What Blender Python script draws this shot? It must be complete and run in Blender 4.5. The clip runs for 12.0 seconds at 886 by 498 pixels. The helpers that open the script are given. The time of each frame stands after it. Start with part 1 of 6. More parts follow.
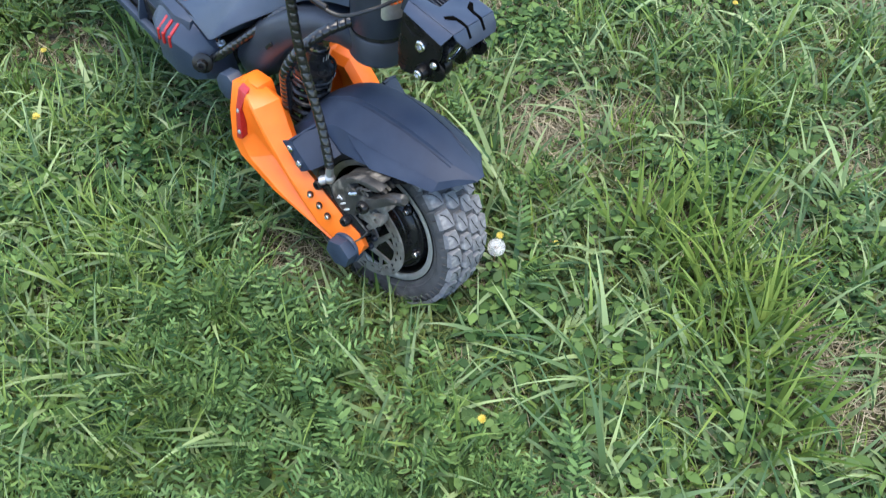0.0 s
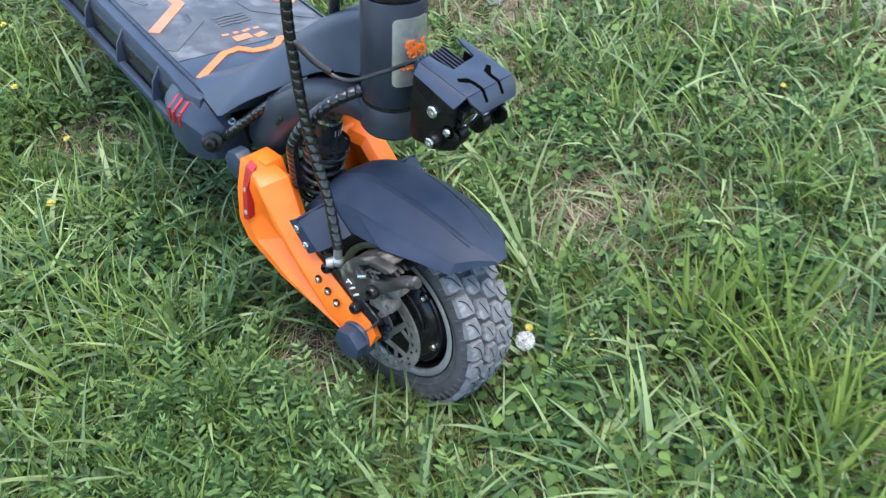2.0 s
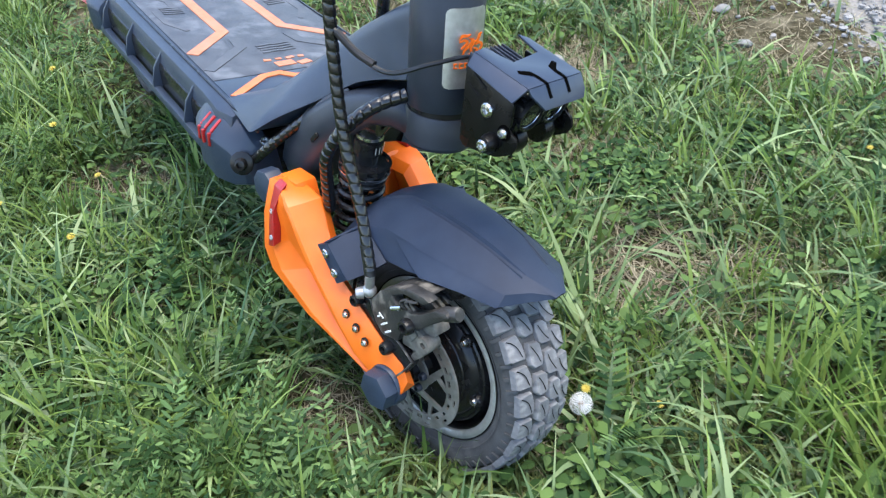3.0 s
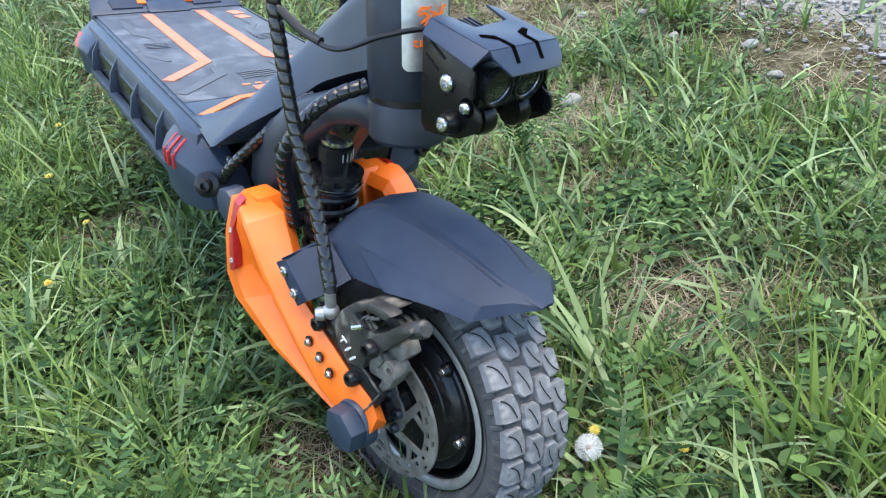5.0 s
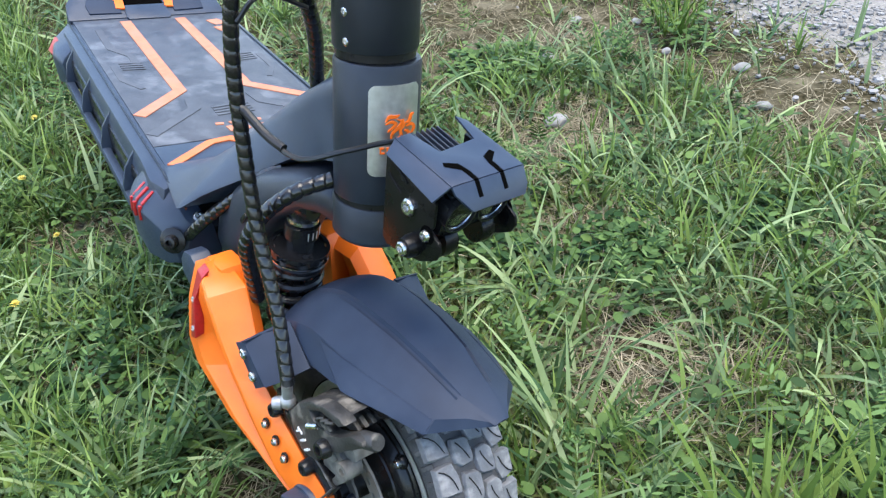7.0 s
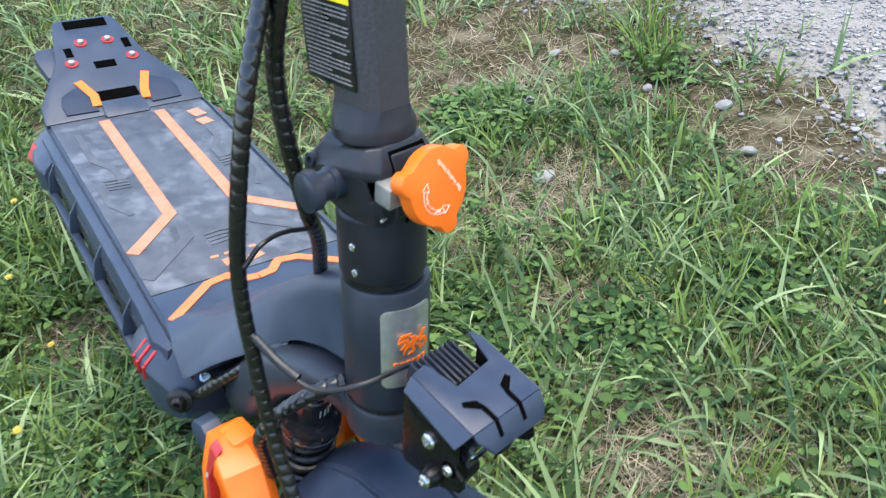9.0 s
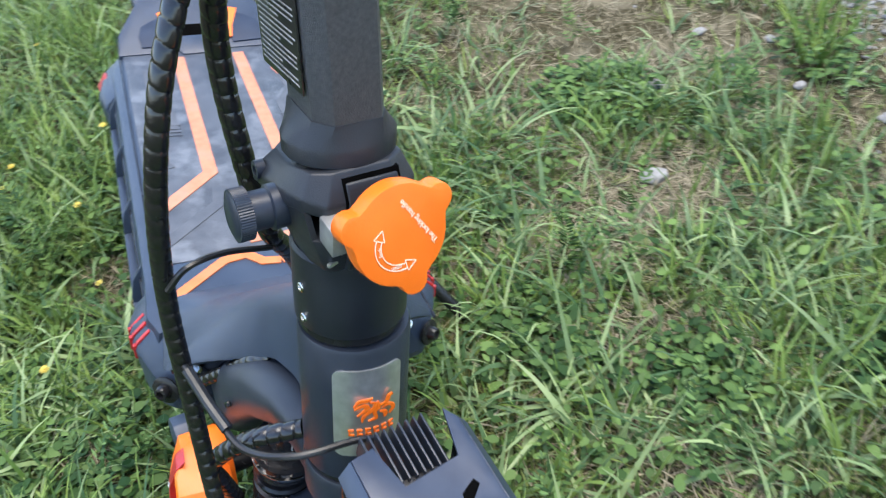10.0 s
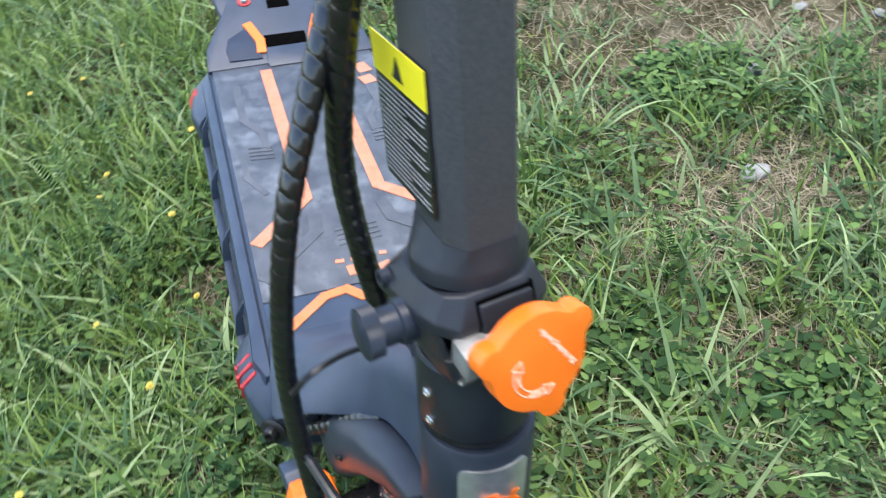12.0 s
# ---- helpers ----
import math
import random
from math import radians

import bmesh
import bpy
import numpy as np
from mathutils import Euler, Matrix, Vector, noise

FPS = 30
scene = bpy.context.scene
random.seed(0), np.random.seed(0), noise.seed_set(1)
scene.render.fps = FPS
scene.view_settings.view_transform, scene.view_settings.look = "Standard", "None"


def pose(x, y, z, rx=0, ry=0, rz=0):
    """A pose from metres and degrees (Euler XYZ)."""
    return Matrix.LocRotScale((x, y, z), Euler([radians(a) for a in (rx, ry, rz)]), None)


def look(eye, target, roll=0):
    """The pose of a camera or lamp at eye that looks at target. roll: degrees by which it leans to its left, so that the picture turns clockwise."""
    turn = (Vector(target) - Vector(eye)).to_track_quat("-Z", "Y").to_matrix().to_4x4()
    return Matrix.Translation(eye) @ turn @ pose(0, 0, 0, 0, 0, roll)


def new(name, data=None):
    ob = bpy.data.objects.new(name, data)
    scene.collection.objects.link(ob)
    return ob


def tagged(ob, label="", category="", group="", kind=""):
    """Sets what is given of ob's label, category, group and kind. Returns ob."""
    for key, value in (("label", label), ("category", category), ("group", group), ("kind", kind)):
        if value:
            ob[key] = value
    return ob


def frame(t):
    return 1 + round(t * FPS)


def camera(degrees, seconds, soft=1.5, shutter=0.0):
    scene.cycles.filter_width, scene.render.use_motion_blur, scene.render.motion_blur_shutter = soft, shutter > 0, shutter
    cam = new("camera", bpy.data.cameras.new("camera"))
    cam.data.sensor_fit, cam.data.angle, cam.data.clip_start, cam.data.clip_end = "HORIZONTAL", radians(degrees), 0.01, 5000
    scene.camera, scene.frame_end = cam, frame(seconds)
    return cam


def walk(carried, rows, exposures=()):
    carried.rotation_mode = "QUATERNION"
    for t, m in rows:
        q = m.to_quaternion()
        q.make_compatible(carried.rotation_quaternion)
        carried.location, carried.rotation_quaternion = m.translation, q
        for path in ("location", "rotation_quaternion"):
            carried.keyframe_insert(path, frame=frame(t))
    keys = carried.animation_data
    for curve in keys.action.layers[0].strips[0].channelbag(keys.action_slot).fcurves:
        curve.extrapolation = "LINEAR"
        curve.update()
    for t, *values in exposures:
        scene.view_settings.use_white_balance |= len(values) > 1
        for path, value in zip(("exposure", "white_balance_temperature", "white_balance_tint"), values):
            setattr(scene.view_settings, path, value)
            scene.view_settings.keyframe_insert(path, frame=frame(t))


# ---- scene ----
cam = camera(58.3, 12.0, soft=1.2, shutter=0.5)
PATH = [
    (0, (0.5510, -0.3586, 0.9789), (-0.1366, 0.1834, -0.2634), -1.45),
    (0.5, (0.5411, -0.3543, 0.9917), (-0.1597, 0.2078, -0.2339), -1.18),
    (1, (0.5394, -0.3413, 0.9930), (-0.1842, 0.2263, -0.2173), -1.65),
    (1.5, (0.5442, -0.3235, 0.9426), (-0.2513, 0.2480, -0.2201), -3.60),
    (2, (0.5393, -0.3079, 0.8840), (-0.3292, 0.2649, -0.2243), -4.93),
    (2.5, (0.5187, -0.3000, 0.8206), (-0.4374, 0.2829, -0.2078), -4.67),
    (3, (0.5058, -0.2980, 0.7467), (-0.5155, 0.2933, -0.2110), -4.46),
    (3.2, (0.5030, -0.2973, 0.7175), (-0.5421, 0.3035, -0.2082), -4.40),
    (4.8, (0.4941, -0.2328, 0.6160), (-0.6435, 0.3567, -0.2017), -7.31),
    (5, (0.4987, -0.2243, 0.6252), (-0.6467, 0.3476, -0.1952), -7.75),
    (5.5, (0.4989, -0.2038, 0.6418), (-0.6469, 0.3454, -0.1933), -7.38),
    (6, (0.4841, -0.1851, 0.6704), (-0.6457, 0.3558, -0.1898), -6.42),
    (6.5, (0.4662, -0.1708, 0.6972), (-0.6419, 0.3749, -0.1890), -5.44),
    (7, (0.4506, -0.1597, 0.7211), (-0.6425, 0.3981, -0.1755), -4.63),
    (7.2, (0.4462, -0.1565, 0.7246), (-0.6430, 0.4077, -0.1729), -4.41),
    (8.8, (0.3650, -0.1292, 0.8636), (-0.6783, 0.4301, -0.0907), -7.56),
    (9, (0.3456, -0.1113, 0.8731), (-0.6934, 0.4541, -0.0814), -7.04),
    (9.5, (0.3117, -0.0470, 0.8486), (-0.7369, 0.4486, -0.1346), -4.67),
    (10, (0.2576, 0.0339, 0.8254), (-0.8408, 0.3433, -0.1786), -6.73),
    (10.5, (0.2332, 0.0708, 0.8066), (-0.8964, 0.2272, -0.1980), -8.13),
    (11, (0.2268, 0.0831, 0.8171), (-0.9048, 0.1690, -0.1935), -8.98),
    (11.5, (0.2341, 0.0805, 0.8531), (-0.8844, 0.1461, -0.1742), -10.69),
    (12, (0.1854, 0.0320, 0.8725), (-0.9050, 0.1888, -0.1747), -12.78),
]
walk(cam, [(t, look(eye, target, roll)) for t, eye, target, roll in PATH])

# ---- light ----
world = bpy.data.worlds.new("sky")
scene.world = world
world.use_nodes = True
wn = world.node_tree.nodes
sky = wn.new("ShaderNodeTexSky")
sky.sky_type = "NISHITA"
sky.sun_disc = False
sky.sun_elevation = radians(60)
sky.sun_rotation = radians(200)
sky.air_density = 1.0
sky.ozone_density = 2.5
sky.dust_density = 0.6
wn["Background"].inputs["Strength"].default_value = 0.125
world.node_tree.links.new(sky.outputs["Color"], wn["Background"].inputs["Color"])
sun_data = bpy.data.lights.new("sun", "SUN")
sun_data.energy = 1.8
sun_data.angle = radians(50)
sun_data.color = (1.0, 0.92, 0.82)
sun = new("sun", sun_data)
sun.matrix_world = look((0.35, 0.45, 2.8), (0, 0, 0))
scene.view_settings.exposure = 2.02


# ---- materials ----
def material(name, low, high, rough=0.5, metal=0.0, scale=60.0, bump=0.0, bump_scale=400.0, spot=None, spot_scale=9.0,
             spot_at=(0.5, 0.7), rough_var=0.1, island=0.0, trans=0.0, coat=0.0, objvar=0.0, spec=0.5):
    """Two-scale procedural surface: fine grain between low and high, wide spots of a third colour, fine relief."""
    m = bpy.data.materials.new(name)
    m.use_nodes = True
    nt = m.node_tree
    n, link = nt.nodes, nt.links
    b = n["Principled BSDF"]
    co = n.new("ShaderNodeTexCoord")
    grain = n.new("ShaderNodeTexNoise")
    grain.inputs["Scale"].default_value = scale
    grain.inputs["Detail"].default_value = 6
    link.new(co.outputs["Object"], grain.inputs["Vector"])
    mix = n.new("ShaderNodeMix")
    mix.data_type = "RGBA"
    mix.inputs[6].default_value = (*low, 1)
    mix.inputs[7].default_value = (*high, 1)
    ramp = n.new("ShaderNodeMapRange")
    ramp.inputs["From Min"].default_value = 0.3
    ramp.inputs["From Max"].default_value = 0.7
    link.new(grain.outputs["Fac"], ramp.inputs["Value"])
    fac = ramp.outputs["Result"]
    if island or objvar:
        src = n.new("ShaderNodeNewGeometry").outputs["Random Per Island"] if island else n.new("ShaderNodeObjectInfo").outputs["Random"]
        am = island or objvar
        pw = n.new("ShaderNodeMath")
        pw.operation = "POWER"
        pw.inputs[1].default_value = 1.7 if island else 1.0
        link.new(src, pw.inputs[0])
        src = pw.outputs[0]
        mm = n.new("ShaderNodeMix")
        mm.inputs[0].default_value = am
        link.new(fac, mm.inputs[2])
        link.new(src, mm.inputs[3])
        fac = mm.outputs[0]
    link.new(fac, mix.inputs[0])
    col = mix.outputs[2]
    if spot:
        wide = n.new("ShaderNodeTexNoise")
        wide.inputs["Scale"].default_value = spot_scale
        wide.inputs["Detail"].default_value = 5
        link.new(co.outputs["Object"], wide.inputs["Vector"])
        r2 = n.new("ShaderNodeMapRange")
        r2.inputs["From Min"].default_value, r2.inputs["From Max"].default_value = spot_at
        link.new(wide.outputs["Fac"], r2.inputs["Value"])
        m2 = n.new("ShaderNodeMix")
        m2.data_type = "RGBA"
        link.new(r2.outputs["Result"], m2.inputs[0])
        link.new(col, m2.inputs[6])
        m2.inputs[7].default_value = (*spot, 1)
        col = m2.outputs[2]
    link.new(col, b.inputs["Base Color"])
    rr = n.new("ShaderNodeMapRange")
    rr.inputs["To Min"].default_value = max(0.02, rough - rough_var)
    rr.inputs["To Max"].default_value = min(1.0, rough + rough_var)
    link.new(grain.outputs["Fac"], rr.inputs["Value"])
    link.new(rr.outputs["Result"], b.inputs["Roughness"])
    b.inputs["Metallic"].default_value = metal
    b.inputs["Specular IOR Level"].default_value = spec
    b.inputs["Coat Weight"].default_value = coat
    b.inputs["Coat Roughness"].default_value = 0.2
    if bump:
        bn = n.new("ShaderNodeTexNoise")
        bn.inputs["Scale"].default_value = bump_scale
        bn.inputs["Detail"].default_value = 3
        link.new(co.outputs["Object"], bn.inputs["Vector"])
        bp = n.new("ShaderNodeBump")
        bp.inputs["Strength"].default_value = bump
        bp.inputs["Distance"].default_value = 0.002
        link.new(bn.outputs["Fac"], bp.inputs["Height"])
        link.new(bp.outputs["Normal"], b.inputs["Normal"])
    if trans:
        tr = n.new("ShaderNodeBsdfTranslucent")
        link.new(col, tr.inputs["Color"])
        ms = n.new("ShaderNodeMixShader")
        ms.inputs[0].default_value = trans
        link.new(b.outputs[0], ms.inputs[1])
        link.new(tr.outputs[0], ms.inputs[2])
        link.new(ms.outputs[0], n["Material Output"].inputs["Surface"])
    return m


PLASTIC = material("dark_plastic", (0.015, 0.024, 0.045), (0.024, 0.036, 0.062), 0.55, scale=30, bump=0.08, bump_scale=2600, spot=(0.037, 0.050, 0.075), spot_scale=14, spot_at=(0.56, 0.85), spec=0.25)
SHELL = material("shell_plastic", (0.018, 0.028, 0.049), (0.029, 0.043, 0.070), 0.40, scale=25, bump=0.12, bump_scale=2200, spot=(0.047, 0.060, 0.085), spot_scale=8, spot_at=(0.55, 0.85), spec=0.45)
PAINT = material("black_paint", (0.015, 0.020, 0.029), (0.025, 0.031, 0.043), 0.38, scale=40, bump=0.14, bump_scale=1200, spot=(0.030, 0.034, 0.043), spot_scale=10, spot_at=(0.6, 0.9), spec=0.36)
CLAMPBLACK = material("satin_black_casting", (0.013, 0.015, 0.019), (0.021, 0.024, 0.029), 0.40, scale=40, bump=0.14, bump_scale=1200, spot=(0.022, 0.024, 0.027), spot_scale=10, spot_at=(0.6, 0.9), spec=0.36)
# Black visor sheet; the blue of the reflected sky is mixed into its colour.
VISORSKY = material("sky_tinted_black_sheet", (0.017, 0.027, 0.050), (0.025, 0.037, 0.064), 0.36, scale=80, bump=0.02, bump_scale=900, spec=0.5)
GRIT = material("textured_black_paint", (0.038, 0.039, 0.042), (0.078, 0.078, 0.080), 0.42, scale=500, bump=0.5, bump_scale=1500, spot=(0.06, 0.06, 0.058), spot_scale=12, spot_at=(0.6, 0.9), spec=0.45)
METALBLACK = material("black_anodised", (0.014, 0.019, 0.031), (0.022, 0.029, 0.043), 0.38, metal=0.0, scale=80, bump=0.02, bump_scale=900, spec=0.5)
LAMPBLACK = material("deep_black_sheet", (0.0035, 0.0035, 0.004), (0.006, 0.006, 0.0065), 0.28, scale=60, bump=0.03, bump_scale=900, spec=0.25)
GLOSSBLACK = material("gloss_black", (0.008, 0.008, 0.009), (0.016, 0.016, 0.017), 0.25, scale=50, rough_var=0.08, spec=0.35)
SLEEVE = material("cable_sleeve", (0.006, 0.006, 0.0065), (0.011, 0.011, 0.0115), 0.24, scale=70, bump=0.04, spot=(0.026, 0.025, 0.023), spot_scale=30, spot_at=(0.68, 0.95), spec=0.7)
RUBBERWIRE = material("wire_rubber", (0.006, 0.006, 0.0065), (0.011, 0.011, 0.0115), 0.36, scale=50)
ORANGE = material("orange_paint", (0.80, 0.140, 0.007), (0.87, 0.170, 0.011), 0.40, scale=35, bump=0.08, bump_scale=600, spot=(0.74, 0.145, 0.015), spot_scale=16, spot_at=(0.6, 0.9))
ORANGEMAT = material("orange_print", (0.44, 0.150, 0.075), (0.54, 0.205, 0.112), 0.6, scale=90, bump=0.15, spot=(0.42, 0.20, 0.135), spot_scale=30, spot_at=(0.5, 0.8))
ORANGEPRINT = material("orange_decal", (0.56, 0.14, 0.034), (0.64, 0.18, 0.055), 0.55, scale=90, bump=0.12, spot=(0.50, 0.17, 0.08), spot_scale=30, spot_at=(0.5, 0.8))
RED = material("red_reflector", (0.27, 0.008, 0.009), (0.38, 0.013, 0.014), 0.42, scale=260, bump=0.2, bump_scale=700, coat=0.12)
SILVER = material("brushed_silver", (0.52, 0.53, 0.52), (0.66, 0.67, 0.66), 0.34, metal=0.85, scale=160, bump=0.05)
CHROME = material("bolt_steel", (0.50, 0.50, 0.49), (0.68, 0.68, 0.66), 0.25, metal=1.0, scale=200, bump=0.1)
STEEL = material("disc_steel", (0.20, 0.195, 0.175), (0.34, 0.33, 0.30), 0.45, metal=0.6, scale=90, bump=0.1, spot=(0.14, 0.125, 0.10), spot_scale=40, spot_at=(0.5, 0.8))
DIRTYMETAL = material("dusty_caliper", (0.018, 0.0175, 0.0165), (0.055, 0.052, 0.047), 0.50, metal=0.15, scale=90, bump=0.25, bump_scale=500, spot=(0.22, 0.20, 0.165), spot_scale=55, spot_at=(0.55, 0.72))
DUSTYFACE = material("dusty_face", (0.060, 0.056, 0.048), (0.20, 0.185, 0.155), 0.65, metal=0.1, scale=110, bump=0.25, spot=(0.05, 0.047, 0.04), spot_scale=60, spot_at=(0.55, 0.75))
RUBBER = material("dusty_rubber", (0.045, 0.045, 0.046), (0.080, 0.080, 0.080), 0.8, scale=60, bump=0.5, bump_scale=700, spot=(0.15, 0.15, 0.145), spot_scale=32, spot_at=(0.54, 0.82))
TREAD = material("worn_tread", (0.115, 0.118, 0.124), (0.215, 0.218, 0.225), 0.72, scale=140, bump=0.5, bump_scale=900, spot=(0.30, 0.30, 0.295), spot_scale=70, spot_at=(0.54, 0.70), objvar=0.3)
VOID = material("dark_void", (0.002, 0.002, 0.002), (0.003, 0.003, 0.003), 0.95, scale=90, spec=0.0)
# Near-black for the shade in narrow grooves and gaps.
SIPE = material("groove_shade", (0.008, 0.008, 0.008), (0.016, 0.016, 0.016), 0.9, scale=90, spec=0.1)
RIM = material("rim_steel", (0.36, 0.36, 0.34), (0.52, 0.52, 0.49), 0.42, metal=0.55, scale=120, bump=0.1, spot=(0.22, 0.22, 0.19), spot_scale=30, spot_at=(0.55, 0.85))
MAT = material("smoky_deck_mat", (0.033, 0.040, 0.052), (0.070, 0.080, 0.097), 0.50, scale=45, bump=0.35, bump_scale=700, spot=(0.118, 0.132, 0.152), spot_scale=32, spot_at=(0.50, 0.70))
MATLINE = material("deck_mat_relief", (0.045, 0.05, 0.06), (0.085, 0.092, 0.105), 0.5, scale=40, bump=0.2)
WHITE = material("white_print", (0.72, 0.72, 0.70), (0.82, 0.82, 0.80), 0.5, scale=120)
PRINTGREY = material("small_print", (0.28, 0.28, 0.27), (0.36, 0.36, 0.35), 0.5, scale=120)
DIRTYSILVER = material("dull_steel", (0.30, 0.30, 0.29), (0.42, 0.42, 0.41), 0.42, metal=0.7, scale=160)
HANDLEPRINT = material("pale_print", (0.78, 0.58, 0.42), (0.84, 0.66, 0.50), 0.5, scale=120)
YELLOW = material("yellow_label", (0.80, 0.66, 0.01), (0.88, 0.74, 0.02), 0.4, scale=60)
LABELBLACK = material("label_black", (0.012, 0.013, 0.013), (0.02, 0.021, 0.02), 0.3, scale=60)
REFLECTOR = material("lamp_reflector", (0.86, 0.86, 0.86), (0.92, 0.92, 0.92), 0.22, metal=1.0, scale=40, rough_var=0.04)


def glass_material():
    m = bpy.data.materials.new("lens_glass")
    m.use_nodes = True
    b = m.node_tree.nodes["Principled BSDF"]
    b.inputs["Base Color"].default_value = (1, 1, 1, 1)
    b.inputs["Roughness"].default_value = 0.03
    b.inputs["Transmission Weight"].default_value = 1.0
    b.inputs["IOR"].default_value = 1.35
    return m


GLASS = glass_material()
BLADE = material("grass_blade", (0.020, 0.043, 0.013), (0.205, 0.246, 0.082), 0.6, scale=2.2, island=0.92, trans=0.14, spot=(0.21, 0.200, 0.075), spot_scale=1.7, spot_at=(0.54, 0.82), spec=0.08)
BROAD = material("broad_grass_blade", (0.033, 0.085, 0.031), (0.290, 0.380, 0.170), 0.36, scale=3.0, island=0.9, trans=0.14, spec=0.25)
LIMEGRASS = material("young_grass_blade", (0.056, 0.114, 0.022), (0.240, 0.325, 0.080), 0.5, scale=3.0, island=0.85, trans=0.2, spec=0.08)
FRESHGRASS = material("fresh_grass_blade", (0.060, 0.122, 0.026), (0.245, 0.345, 0.092), 0.42, scale=3.0, island=0.85, trans=0.2, spec=0.2)
FRESHLEAF = material("fresh_leaf", (0.034, 0.080, 0.022), (0.180, 0.280, 0.088), 0.5, scale=3.0, island=0.9, trans=0.12, spec=0.14)
VETCH = material("vetch_leaf", (0.015, 0.044, 0.014), (0.155, 0.255, 0.085), 0.5, scale=3.0, island=0.92, trans=0.1, spec=0.14)
HERB = material("herb_leaf", (0.015, 0.044, 0.013), (0.128, 0.212, 0.060), 0.5, scale=3.0, island=0.9, trans=0.1, spec=0.12)
STRAW = material("dry_straw", (0.140, 0.122, 0.080), (0.46, 0.41, 0.29), 0.8, scale=4.0, island=0.85, trans=0.1, spec=0.05)
SOIL = material("soil_and_thatch", (0.020, 0.019, 0.010), (0.085, 0.074, 0.045), 0.95, scale=110, bump=1.0, bump_scale=160, spot=(0.17, 0.152, 0.105), spot_scale=11, spot_at=(0.50, 0.74), spec=0.0)
TRACKBED = material("gravel_bed", (0.16, 0.155, 0.14), (0.29, 0.28, 0.262), 0.9, scale=170, bump=1.0, bump_scale=220, spot=(0.15, 0.142, 0.11), spot_scale=7, spot_at=(0.52, 0.75), spec=0.1)
STONE = material("pale_gravel_stone", (0.15, 0.149, 0.144), (0.33, 0.328, 0.32), 0.8, scale=60, bump=0.5, bump_scale=250, island=0.75)
PALESTONE = material("pale_stone", (0.19, 0.19, 0.184), (0.29, 0.29, 0.282), 0.8, scale=60, bump=0.5, bump_scale=200, spec=0.2)
PETAL = material("yellow_petal", (0.56, 0.44, 0.06), (0.68, 0.56, 0.12), 0.6, scale=200, trans=0.2)
DOWN = material("seed_down", (0.82, 0.83, 0.81), (0.90, 0.90, 0.89), 0.9, scale=200, trans=0.12)
STALK = material("flower_stalk", (0.22, 0.12, 0.05), (0.30, 0.20, 0.08), 0.6, scale=100)


# ---- mesh helpers ----
def polygon_prism(bm, outline, axis, a, b):
    """Closed prism of a 2D outline, pushed along x, y or z from a to b."""
    def at(p, v):
        return {"x": (v, p[0], p[1]), "y": (p[0], v, p[1]), "z": (p[0], p[1], v)}[axis]
    lo = [bm.verts.new(at(p, a)) for p in outline]
    hi = [bm.verts.new(at(p, b)) for p in outline]
    k = len(outline)
    bm.faces.new(lo)
    bm.faces.new(hi[::-1])
    for i in range(k):
        bm.faces.new((lo[i], hi[i], hi[(i + 1) % k], lo[(i + 1) % k]))
    return bm


def finish(bm, bevel=0.0, segments=2, angle=25):
    bmesh.ops.recalc_face_normals(bm, faces=bm.faces[:])
    if bevel:
        sharp = [e for e in bm.edges if len(e.link_faces) == 2 and e.calc_face_angle(0) > radians(angle)]
        bmesh.ops.bevel(bm, geom=sharp, offset=bevel, segments=segments, affect="EDGES", clamp_overlap=True, profile=0.6)
    return bm


def prism(outline, axis, a, b, bevel=0.0, segments=2):
    return finish(polygon_prism(bmesh.new(), outline, axis, a, b), bevel, segments)


def block(size, at=(0, 0, 0), turn=(0, 0, 0), bevel=0.0, bm=None):
    bm2 = bmesh.new()
    bmesh.ops.create_cube(bm2, size=1.0, matrix=Matrix.Diagonal((*size, 1)))
    finish(bm2, bevel)
    bm2.transform(pose(*at, *turn))
    return bm2


def joined(*bms):
    out = bmesh.new()
    for b in bms:
        me = bpy.data.meshes.new("tmp")
        b.to_mesh(me)
        out.from_mesh(me)
        bpy.data.meshes.remove(me)
        b.free()
    return out


def lathe(profile, segments=32, axis="z", closed=False):
    """Turns a profile of (radius, height) round an axis."""
    bm = bmesh.new()
    rings = []
    for r, h in profile:
        ring = []
        for i in range(segments):
            a = 2 * math.pi * i / segments
            c, s = r * math.cos(a), r * math.sin(a)
            ring.append(bm.verts.new({"z": (c, s, h), "y": (c, h, s), "x": (h, c, s)}[axis]))
        rings.append(ring)
    pairs = list(zip(rings, rings[1:])) + ([(rings[-1], rings[0])] if closed else [])
    for r0, r1 in pairs:
        for i in range(segments):
            bm.faces.new((r0[i], r0[(i + 1) % segments], r1[(i + 1) % segments], r1[i]))
    if not closed:
        for ring in (rings[0], rings[-1]):
            if (ring[0].co - ring[segments // 2].co).length > 1e-5:
                bm.faces.new(ring)
    bmesh.ops.remove_doubles(bm, verts=bm.verts[:], dist=1e-6)
    bmesh.ops.recalc_face_normals(bm, faces=bm.faces[:])
    return bm


def loft(sections, cap=True, bevel=0.0, segments=2):
    """Skin over closed rings of equal length."""
    bm = bmesh.new()
    rings = [[bm.verts.new(p) for p in s] for s in sections]
    k = len(rings[0])
    for r0, r1 in zip(rings, rings[1:]):
        for i in range(k):
            bm.faces.new((r0[i], r0[(i + 1) % k], r1[(i + 1) % k], r1[i]))
    if cap:
        bm.faces.new(rings[0][::-1])
        bm.faces.new(rings[-1])
    return finish(bm, bevel, segments)


